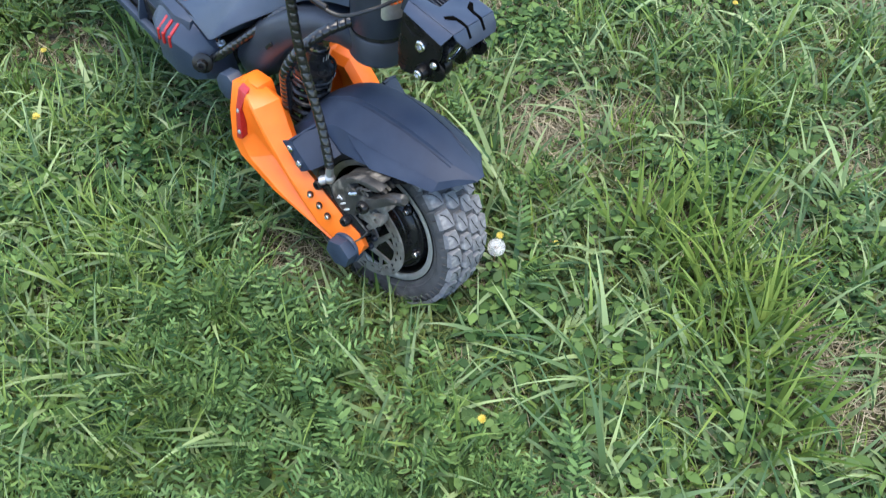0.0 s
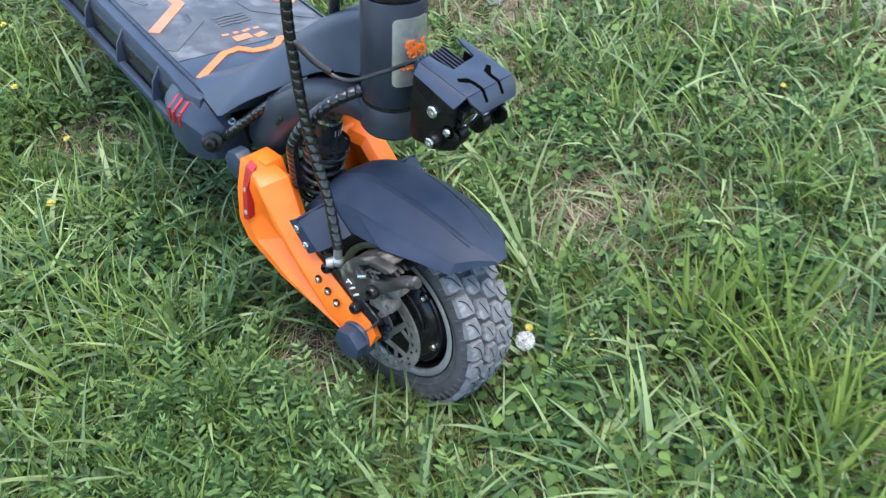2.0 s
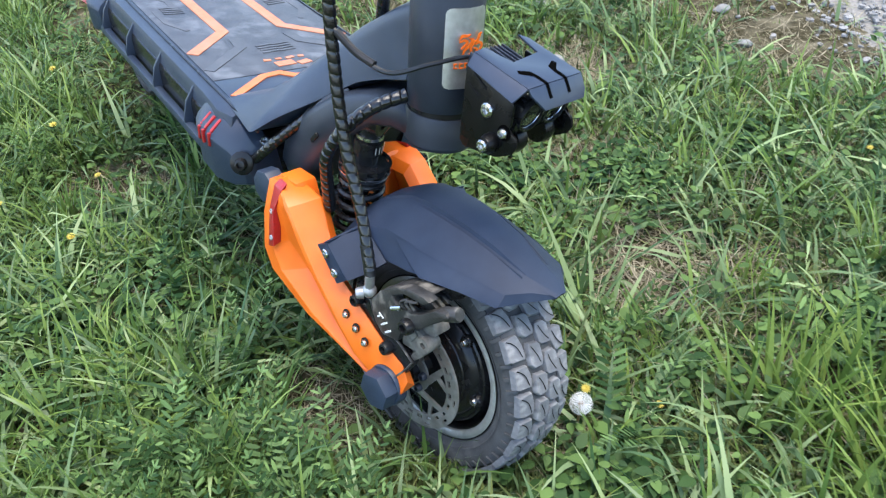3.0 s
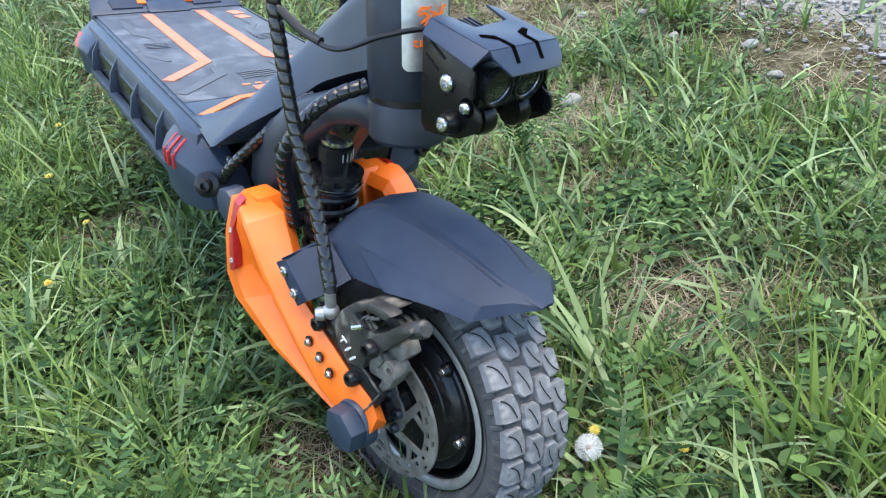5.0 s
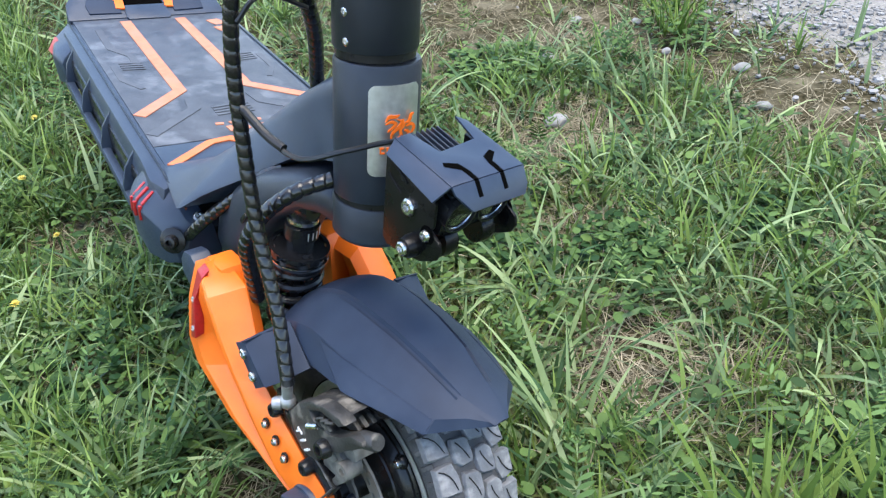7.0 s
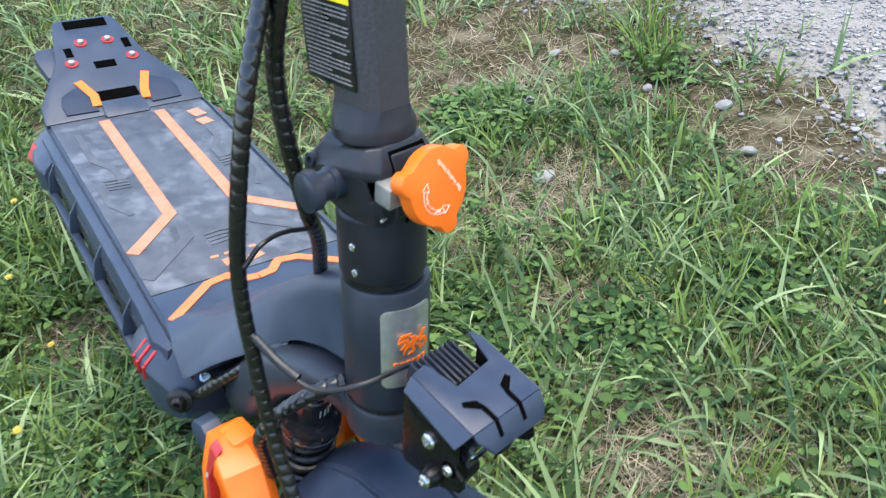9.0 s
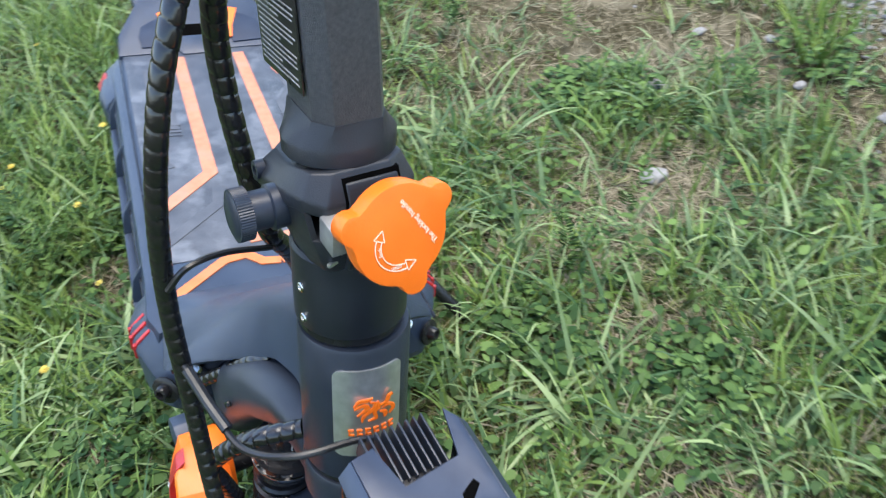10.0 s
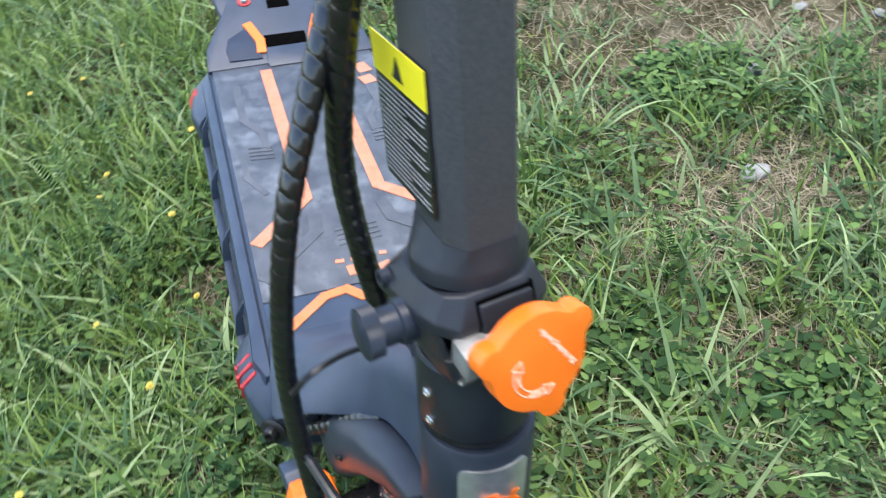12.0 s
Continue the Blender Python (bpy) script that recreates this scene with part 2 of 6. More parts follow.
def smooth_path(points, steps=10):
    """Catmull-Rom curve through the points."""
    p = [Vector(q) for q in points]
    p = [2 * p[0] - p[1]] + p + [2 * p[-1] - p[-2]]
    out = []
    for i in range(1, len(p) - 2):
        for s in range(steps):
            t = s / steps
            a, b, c, d = p[i - 1], p[i], p[i + 1], p[i + 2]
            out.append(0.5 * (2 * b + (c - a) * t + (2 * a - 5 * b + 4 * c - d) * t * t + (3 * b - a - 3 * c + d) * t ** 3))
    return out + [p[-2]]


def resample(path, step):
    out, left = [path[0]], step
    for a, b in zip(path, path[1:]):
        length = (b - a).length
        while length >= left and length > 1e-9:
            a = a + (b - a) * (left / length)
            out.append(a)
            length = (b - a).length
            left = step
        left -= length
    return out


def tube(points, radius, sides=10, steps=10, wrap=0.0):
    """Tube along a smooth path. wrap: pitch of a spiral band wound round it, each turn with a raised rear lip."""
    path = smooth_path(points, steps)
    if wrap:
        path = resample(path, wrap / 12)
    bm = bmesh.new()
    rings = []
    side = None
    for i, p in enumerate(path):
        d = (path[min(i + 1, len(path) - 1)] - path[max(i - 1, 0)]).normalized()
        side = (side - d * side.dot(d)).normalized() if side else d.orthogonal().normalized()
        other = d.cross(side)
        ring = []
        for j in range(sides):
            a = 2 * math.pi * j / sides
            r = radius
            if wrap:
                ph = ((i % 12) / 12 + j / sides) % 1.0
                r = radius * (0.86 if ph < 0.10 else 0.94 + 0.075 * math.sin(math.pi * min(1.0, 0.15 + 0.75 * ph)))
            ring.append(bm.verts.new(p + side * (r * math.cos(a)) + other * (r * math.sin(a))))
        rings.append(ring)
    for r0, r1 in zip(rings, rings[1:]):
        for j in range(sides):
            bm.faces.new((r0[j], r0[(j + 1) % sides], r1[(j + 1) % sides], r1[j]))
    bm.faces.new(rings[0])
    bm.faces.new(rings[-1])
    bmesh.ops.recalc_face_normals(bm, faces=bm.faces[:])
    return bm


def bolt(radius, height, at, facing, socket=True):
    """Round-headed screw with a hexagon socket, its axis along facing."""
    r, h = radius, height
    prof = [(r, 0), (r, h * 0.55), (r * 0.8, h * 0.95)]
    prof += [(r * 0.5, h), (r * 0.42, h * 0.35), (0, h * 0.35)] if socket else [(0, h)]
    bm = lathe(prof, 12)
    bm.transform(Matrix.Translation(at) @ Vector(facing).to_track_quat("Z", "Y").to_matrix().to_4x4())
    return bm


def shade(me, angle=35):
    for p in me.polygons:
        p.use_smooth = True
    me.set_sharp_from_angle(angle=radians(angle))


def part(name, bm, mat, parent, label="", m=None, angle=35):
    """One mesh object under a thing or a part; m moves it from its own frame into the thing's."""
    if m is not None:
        bm.transform(m)
    me = bpy.data.meshes.new(name)
    bm.to_mesh(me)
    bm.free()
    shade(me, angle)
    me.materials.append(mat)
    ob = new(name, me)
    ob.parent = parent
    if label:
        ob["label"] = label
    return ob


def piece(name, me, parent, m):
    ob = new(name, me)
    ob.parent = parent
    ob.matrix_local = m
    return ob


def text_mesh(words, size, depth):
    """Flat raised lettering in the built-in font, centred, in the xy plane."""
    cu = bpy.data.curves.new("lettering", "FONT")
    cu.body, cu.size, cu.extrude, cu.align_x, cu.align_y = words, size, depth, "CENTER", "CENTER"
    ob = new("lettering", cu)
    bpy.context.view_layer.update()
    me = bpy.data.meshes.new_from_object(ob)
    bm = bmesh.new()
    bm.from_mesh(me)
    bpy.data.objects.remove(ob)
    bpy.data.curves.remove(cu)
    bpy.data.meshes.remove(me)
    return bm


# ---- the scooter ----
BASE = 0.135
scooter = new("electric_scooter")
scooter.matrix_world = pose(0.00086, 0.01542, 0.12886, -10, 0, 0) @ Matrix.Translation((0, 0, -BASE))
tagged(scooter, "black and orange electric scooter leaning on its kickstand in grass", "scooter")
DF = Matrix.Translation((0, 0, BASE))
SF = DF @ pose(0, 0, 0, 0, 0, 11.2)
TF = DF @ pose(-0.0865, -0.011, 0.432, 0, 0, 11.2) @ Matrix.Diagonal((0.86, 0.86, 0.968, 1)) @ Matrix.Translation((0.1074, 0, -0.42))
DK = DF @ Matrix.Translation((-0.33, 0, 0)) @ pose(0, 0, 0, 0, -0.5, 1.25) @ Matrix.Translation((0.33, 0, 0)) @ Matrix(((0.94, 0, 0, -0.0098), (0, 1, 0, 0), (-0.0137, 0, 1, 0.0008), (0, 0, 0, 1)))
WF = SF @ Matrix.Translation((-0.026, 0.002, -0.0205))


def rake(z):
    return -0.098 - 0.055 * (z - 0.25)


def tread_mesh(shoulder, wide):
    """One tread block with sloping sides and a thin curved sipe painted as a dark strip on its top. x runs round the
    tyre, -y to its shoulder.
    """
    bm = bmesh.new()
    k = 1.0 if wide else 0.9
    if shoulder:
        top = [(-0.0105 * k, -0.0100), (-0.0125 * k, 0.0010), (-0.0118 * k, 0.0050), (-0.0010, 0.0086), (0.0100 * k, 0.0090), (0.0128 * k, 0.0082), (0.0120 * k, -0.0070), (0.0105 * k, -0.0104)]
        arc = [(-0.0092, -0.0085), (-0.0066, -0.0040), (-0.0030, -0.0004), (0.0020, 0.0024), (0.0098 * k, 0.0046)]
    else:
        top = [(-0.0125 * k, -0.0070), (-0.0110 * k, 0.0050), (-0.0080 * k, 0.0080), (0.0060, 0.0084), (0.0122 * k, 0.0064), (0.0126 * k, -0.0040), (0.0080 * k, -0.0084), (-0.0060, -0.0086)]
        arc = [(-0.0092 * k, -0.0050), (-0.0052, -0.0024), (0.0, 0.0006), (0.0046, 0.0026), (0.0090 * k, 0.0036)]

    def height(y):
        return 0.0008 - 0.24 * max(0.0, -y - 0.001) if shoulder else 0.0034
    rings = []
    for grow, drop in ((1.09, 0.0068), (1.02, 0.0010), (0.955, 0.0)):
        rings.append([bm.verts.new((x * grow, y * grow, height(y) - drop)) for x, y in top])
    n = len(top)
    for r0, r1 in zip(rings, rings[1:]):
        for i in range(n):
            bm.faces.new((r0[i], r0[(i + 1) % n], r1[(i + 1) % n], r1[i]))
    bm.faces.new(rings[-1])
    finish(bm)
    # The sipe is not cut: flat dark strips paint the shade inside it.
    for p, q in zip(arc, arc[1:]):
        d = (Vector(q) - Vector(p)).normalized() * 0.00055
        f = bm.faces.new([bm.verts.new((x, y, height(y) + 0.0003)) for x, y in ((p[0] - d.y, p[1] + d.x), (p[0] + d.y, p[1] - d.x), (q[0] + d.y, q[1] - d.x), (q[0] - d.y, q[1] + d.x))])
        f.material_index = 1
    me = bpy.data.meshes.new("tread_block")
    bm.to_mesh(me)
    bm.free()
    me.materials.append(TREAD)
    me.materials.append(SIPE)
    return me


def add_wheel(prefix, m, tread=True):
    half = [(0.0885, -0.0240), (0.0950, -0.0275), (0.1020, -0.0325), (0.1100, -0.0360), (0.1180, -0.0368), (0.1260, -0.0352), (0.1318, -0.0285), (0.1345, -0.0150)]
    profile = half + [(0.1352, 0.0)] + [(r, -y) for r, y in half[::-1]]
    tyre = part(prefix + "_tyre", lathe(profile, 108, "y", closed=True), RUBBER, scooter, "dusty black knobbly off-road tyre", m)
    if tread:
        shapes = [tread_mesh(True, True), tread_mesh(True, False), tread_mesh(False, True), tread_mesh(False, False)]
        for row, y in enumerate((-0.0275, -0.0088, 0.0088, 0.0275)):
            for i in range(28):
                a = 2 * math.pi * (i + (0.0, 0.45, 0.95, 1.4)[row]) / 28
                middle = abs(y) < 0.02
                base = m @ Matrix.Rotation(a, 4, "Y") @ Matrix.Translation((0, y, 0.1362 if middle else 0.1352))
                flip = Matrix.Rotation(math.pi, 4, "Z") if y > 0 else Matrix()
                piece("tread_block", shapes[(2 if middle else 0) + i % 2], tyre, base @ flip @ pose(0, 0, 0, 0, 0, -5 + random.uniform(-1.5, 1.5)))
        for i in range(56):
            a = 2 * math.pi * i / 56
            rib = block((0.0042, 0.0022, 0.012), (0, -0.0362, 0.1235), (-22, 0, 0), 0.0006)
            part("shoulder_rib", rib, RUBBER, tyre, m=m @ Matrix.Rotation(a, 4, "Y"))
    for s in (-1, 1):
        part("raised_ring", lathe([(0.1035, s * 0.0325), (0.105, s * 0.0350), (0.1065, s * 0.0354), (0.105, s * 0.0325)], 72, "y", closed=True), RUBBER, tyre, m=m)
    lip = [(0.0868, -0.0240), (0.0866, -0.0285), (0.0888, -0.0305), (0.0930, -0.0312), (0.0955, -0.0302), (0.0940, -0.0250)]
    rim = part(prefix + "_rim", lathe(lip, 108, "y", closed=True), RIM, scooter, "scuffed silver steel wheel rim", m)
    part("bead_gap", lathe([(0.0940, -0.0282), (0.0958, -0.0298), (0.0972, -0.0300), (0.0950, -0.0270)], 96, "y", closed=True), SIPE, rim, "dark gap between rim and tyre", m)
    part("rim_barrel", lathe([(0.0880, -0.0260), (0.0850, -0.0255), (0.0800, -0.006), (0.0800, 0.006), (0.0850, 0.0255), (0.0880, 0.0260)], 72, "y", closed=True), GLOSSBLACK, rim, "black inner rim barrel", m)
    cover = [(0, 0.034), (0.062, 0.034), (0.081, 0.020), (0.081, -0.014), (0.0775, -0.0215), (0.0765, -0.0255), (0.0745, -0.0270), (0.0725, -0.0255), (0.0690, -0.0262), (0.0660, -0.0310), (0.0590, -0.0345), (0.0560, -0.0350), (0.0550, -0.0365), (0.0450, -0.0385), (0.020, -0.041), (0, -0.041)]
    hub = part(prefix + "_hub_motor", lathe(cover, 96, "y"), GLOSSBLACK, scooter, "black hub motor with bolted cover", m)
    for i in range(6):
        a = radians(50 + 60 * i)
        part("bolt", bolt(0.0046, 0.0042, (0.0690 * math.cos(a), -0.0300, 0.0690 * math.sin(a)), (0, -1, 0)), CHROME, hub, "silver socket bolt", m)
        part("bolt_boss", bolt(0.0078, 0.006, (0.0700 * math.cos(a), -0.0245, 0.0700 * math.sin(a)), (0, -1, 0), False), GLOSSBLACK, hub, m=m)
    return hub


def perforated_disc():
    """Brake rotor: outer ring with a row of slots, six slanted spokes with struts, and a bolted centre."""
    bm = bmesh.new()
    n = 144
    radii = [0.0525, 0.0555, 0.0595, 0.0625, 0.0655, 0.0690]
    grid = [[bm.verts.new((r * math.cos(2 * math.pi * i / n), 0, r * math.sin(2 * math.pi * i / n))) for i in range(n)] for r in radii]
    for k in range(len(radii) - 1):
        for i in range(n):
            if (k == 1 and i % 6 > 2) or (k == 3 and (i + 2) % 12 > 2) or k in (0, 2, 4):
                bm.faces.new((grid[k][i], grid[k][(i + 1) % n], grid[k + 1][(i + 1) % n], grid[k + 1][i]))
    bmesh.ops.delete(bm, geom=[v for v in bm.verts if not v.link_faces], context="VERTS")
    ex = bmesh.ops.extrude_face_region(bm, geom=bm.faces[:])
    bmesh.ops.translate(bm, verts=[v for v in ex["geom"] if isinstance(v, bmesh.types.BMVert)], vec=(0, 0.0022, 0))
    ring = finish(bm)

    def bar(r0, a0, r1, a1, w0, w1):
        p, q = (Vector((r * math.cos(radians(a)), r * math.sin(radians(a)))) for r, a in ((r0, a0), (r1, a1)))
        side = Vector((-(q - p).y, (q - p).x)).normalized()
        return prism([p + side * w0, q + side * w1, q - side * w1, p - side * w0], "y", 0.0001, 0.0021)
    spokes = [bar(0.024, 60 * i, 0.0540, 60 * i + 34, 0.0042, 0.0030) for i in range(6)]
    struts = [bar(0.040, 60 * i + 22, 0.0540, 60 * i + 6, 0.0026, 0.0022) for i in range(6)]
    return ring, spokes, struts


hub = add_wheel("front", WF)
DISC_Y = -0.056
XF = SF @ Matrix.Translation((-0.026, 0, -0.0205))
ring, spokes, struts = perforated_disc()
DM = XF @ Matrix.Translation((0, DISC_Y, 0))
disc = part("brake_disc", ring, STEEL, scooter, "slotted steel brake disc with dust", DM)
part("disc_centre", lathe([(0.011, 0.0), (0.0255, 0.0), (0.0255, 0.0022), (0.011, 0.0022)], 48, "y", closed=True), STEEL, disc, m=DM)
for name, bars in (("disc_spoke", spokes), ("disc_strut", struts)):
    for bm in bars:
        part(name, bm, STEEL, disc, m=DM)
for i in range(6):
    a = radians(60 * i + 15)
    part("disc_bolt", bolt(0.0048, 0.006, (0.0200 * math.cos(a), DISC_Y, 0.0200 * math.sin(a)), (0, -1, 0)), METALBLACK, disc, m=XF)
part("axle", lathe([(0, -0.098), (0.0085, -0.098), (0.0085, -0.066), (0.0135, -0.064), (0.0160, -0.036), (0, -0.036)], 24, "y"), GLOSSBLACK, scooter, "black wheel axle", XF)


# swing arms: stations from the pivot to the axle, each with an upper inner edge, an outer ridge and a lower outer edge
ARM_TOP = [(-0.235, -0.052, 0.126), (-0.206, -0.060, 0.124), (-0.174, -0.064, 0.123), (-0.150, -0.070, 0.090), (-0.111, -0.086, 0.065), (-0.071, -0.090, 0.050), (-0.034, -0.090, 0.029), (-0.007, -0.089, 0.018), (0.002, -0.088, 0.001)]
ARM_RIDGE = [(-0.218, -0.084, 0.130), (-0.196, -0.0965, 0.125), (-0.186, -0.0995, 0.116), (-0.159, -0.102, 0.089), (-0.131, -0.102, 0.058), (-0.099, -0.101, 0.025), (-0.068, -0.0995, -0.004), (-0.034, -0.097, -0.017), (0.001, -0.095, -0.013)]
ARM_LOW = [(-0.245, -0.080, 0.119), (-0.238, -0.090, 0.100), (-0.237, -0.094, 0.086), (-0.230, -0.100, 0.046), (-0.214, -0.101, 0.024), (-0.149, -0.101, 0.0), (-0.088, -0.0995, -0.010), (-0.046, -0.096, -0.022), (-0.011, -0.092, -0.026)]
ARM_GROOVE = (0.0, 0.0, 0.001, 0.009, 0.017, 0.017, 0.010, 0.002, 0.0)


def add_arm(side):
    s = -1 if side == "right" else 1
    secs = []
    for top, ridge, low, deep in zip(ARM_TOP, ARM_RIDGE, ARM_LOW, ARM_GROOVE):
        a, b, e = Vector(top), Vector(ridge), Vector(low)
        inset = Vector((0, 1, 0))
        ring = [a, b.lerp(a, 0.06) + Vector((0, -0.0006, 0)), b.lerp(e, 0.06), b.lerp(e, 0.14) + inset * deep, b.lerp(e, 0.46) + inset * deep, b.lerp(e, 0.78), e, e + inset * 0.020, a + inset * 0.010 - Vector((0, 0, 0.010))]
        secs.append([(p.x, p.y if s < 0 else -p.y, p.z) for p in ring])
    body = loft(secs, bevel=0.0016, segments=2)
    back = 0.006
    root = prism([(-0.247, 0.072), (-0.246, 0.117), (-0.234, 0.128), (-0.205, 0.128), (-0.198, 0.112), (-0.190, 0.060), (-0.205, 0.035), (-0.232, 0.045)], "y", s * 0.046, s * (0.080 - back), 0.004)
    arm = part("swing_arm", joined(body, root), ORANGE, scooter, "bright orange painted metal swing arm", SF, 28)
    strip = [[(-0.2230, 0.0890, 0.1245), (-0.2040, 0.0930, 0.1265), (-0.2040, 0.0850, 0.1330), (-0.2220, 0.0810, 0.1305)],
             [(-0.2200, 0.0985, 0.0980), (-0.2095, 0.1005, 0.1000), (-0.2095, 0.0910, 0.1050), (-0.2200, 0.0900, 0.1030)],
             [(-0.2150, 0.1045, 0.0560), (-0.2030, 0.1055, 0.0610), (-0.2030, 0.0950, 0.0640), (-0.2150, 0.0940, 0.0570)]]
    part("reflector", loft([[(x, s * y, z) for x, y, z in ring] for ring in strip], bevel=0.0012), RED, arm, "red reflector strip", SF)
    for x, y, z in ((-0.2145, 0.0992, 0.0985), (-0.2095, 0.1040, 0.0690)):
        part("screw", bolt(0.0030, 0.0010, (x, s * y, z), (0, s, 0.25)), DIRTYSILVER, arm, m=SF)
    for x, z in ((-0.0862, 0.0375), (-0.0700, 0.0290), (-0.0552, 0.0200)):
        part("drilled_hole", lathe([(0.0, -0.0008), (0.0050, -0.0008), (0.0050, 0.0006), (0, 0.0006)], 20), GLOSSBLACK, arm, "dark drilled hole", SF @ pose(x, s * 0.0975, z, 75 * -s, 0, 0))
        part("screw", bolt(0.0036, 0.0030, (x + 0.001, s * 0.0985, z), (0, s, 0.2)), CHROME, arm, m=SF)
    nut = bmesh.new()
    bmesh.ops.create_cone(nut, cap_ends=True, segments=6, radius1=0.0222, radius2=0.0212, depth=0.018)
    finish(nut, 0.0015)
    nut.transform(pose(-0.0230, s * 0.1030, -0.0170, 90, 12, 0))
    flange = lathe([(0, -0.006), (0.0228, -0.006), (0.0232, 0.003), (0.0220, 0.005), (0, 0.005)], 32)
    flange.transform(pose(-0.0230, s * 0.0920, -0.0170, 90, 0, 0))
    part("axle_cap", joined(nut, flange), SHELL, arm, "dark grey hexagonal plastic axle cap", SF)
    piv = bmesh.new()
    bmesh.ops.create_cone(piv, cap_ends=True, segments=8, radius1=0.0200, radius2=0.0200, depth=0.020)
    finish(piv, 0.002)
    piv.transform(pose(-0.2560, s * 0.0720, 0.1030, 90, 10, 0))
    part("pivot_cap", piv, SHELL, arm, "dark plastic pivot cap", SF)
    return arm


add_arm("right")
add_arm("left")
part("pivot_shaft", lathe([(0, -0.080), (0.010, -0.080), (0.010, 0.080), (0, 0.080)], 20, "y"), GLOSSBLACK, scooter, "black pivot shaft", SF @ Matrix.Translation((-0.222, 0, 0.085)))


# front mudguard
# stations from rear to tip: x, crest height, spine half width, shoulder half width and height, edge half width and height
GUARD_Y = 0.003
GUARD = ((-0.186, 0.062, 0.014, 0.040, 0.050, 0.052, 0.030), (-0.150, 0.112, 0.018, 0.049, 0.090, 0.064, 0.060), (-0.120, 0.137, 0.020, 0.053, 0.112, 0.068, 0.082), (-0.100, 0.149, 0.021, 0.054, 0.120, 0.067, 0.092),
         (-0.082, 0.157, 0.0215, 0.055, 0.1265, 0.065, 0.097), (-0.060, 0.1605, 0.022, 0.056, 0.1285, 0.064, 0.100), (-0.035, 0.161, 0.022, 0.056, 0.130, 0.067, 0.106), (-0.006, 0.159, 0.0205, 0.053, 0.130, 0.067, 0.114),
         (0.030, 0.1525, 0.018, 0.047, 0.1285, 0.058, 0.1165), (0.066, 0.1385, 0.0135, 0.040, 0.1255, 0.048, 0.1145), (0.082, 0.1345, 0.009, 0.022, 0.1290, 0.027, 0.1200), (0.099, 0.1275, 0.002, 0.004, 0.1265, 0.006, 0.1250))


def mudguard():
    """Faceted guard: a folded spine with a small step each side, and sloping flanks."""
    bm = bmesh.new()
    rings = []
    for x, z, hb, hm, zm, hl, zl in GUARD:
        drop = 0.16 * hb
        deep = 0.0042 * max(0.0, min(1.0, (0.062 - x) / 0.02, (x + 0.135) / 0.03))
        w = 0.0055 / max(0.006, hm - hb)
        side = [(hl, zl), (hm, zm), (hb + 0.0055, z - drop + (zm - z + drop) * w), (hb + 0.0036, z - drop + (zm - z + drop) * w * 0.65 - deep), (hb + 0.0010, z - drop - deep), (hb, z - drop)]
        ring = [(x, GUARD_Y - h, v) for h, v in side] + [(x, GUARD_Y, z)] + [(x, GUARD_Y + h, v) for h, v in side[::-1]]
        rings.append([bm.verts.new(p) for p in ring])
    for r0, r1 in zip(rings, rings[1:]):
        for i in range(len(r0) - 1):
            bm.faces.new((r0[i], r0[i + 1], r1[i + 1], r1[i]))
    bmesh.ops.recalc_face_normals(bm, faces=bm.faces[:])
    if sum(f.normal.z for f in bm.faces) < 0:
        bmesh.ops.reverse_faces(bm, faces=bm.faces[:])
    bmesh.ops.solidify(bm, geom=bm.faces[:], thickness=0.0032)
    return finish(bm)


def guard_side(x, u):
    """Half width and height on the guard's flank at x, from its edge (u = 0) to its shoulder (u = 1)."""
    xs = [g[0] for g in GUARD]
    hm, zm, hl, zl = (np.interp(x, xs, [g[k] for g in GUARD]) for k in (3, 4, 5, 6))
    return float(hl + (hm - hl) * u), float(zl + (zm - zl) * u)


def raised_panel(s):
    """Proud lower panel of the flank, with a slanting rear edge."""
    secs = []
    for x, u, back in ((-0.016, 0.90, 0.050), (0.004, 0.90, 0.034), (0.030, 0.90, 0.010), (0.0650, 0.92, 0.0)):
        sec = []
        for d in (0.0034 * min(1.0, (0.075 - x) / 0.05), -0.001):
            pts = []
            for k in range(4):
                w = k / 3
                h, z = guard_side(x - back * w, u * w)
                pts.append((x - back * w, GUARD_Y + s * (h + d * (1 - 0.7 * w)), z + 0.3 * d - (0.0015 if k == 0 else 0)))
            sec += pts if d > 0 else pts[::-1]
        secs.append(sec)
    return loft(secs, bevel=0.0)


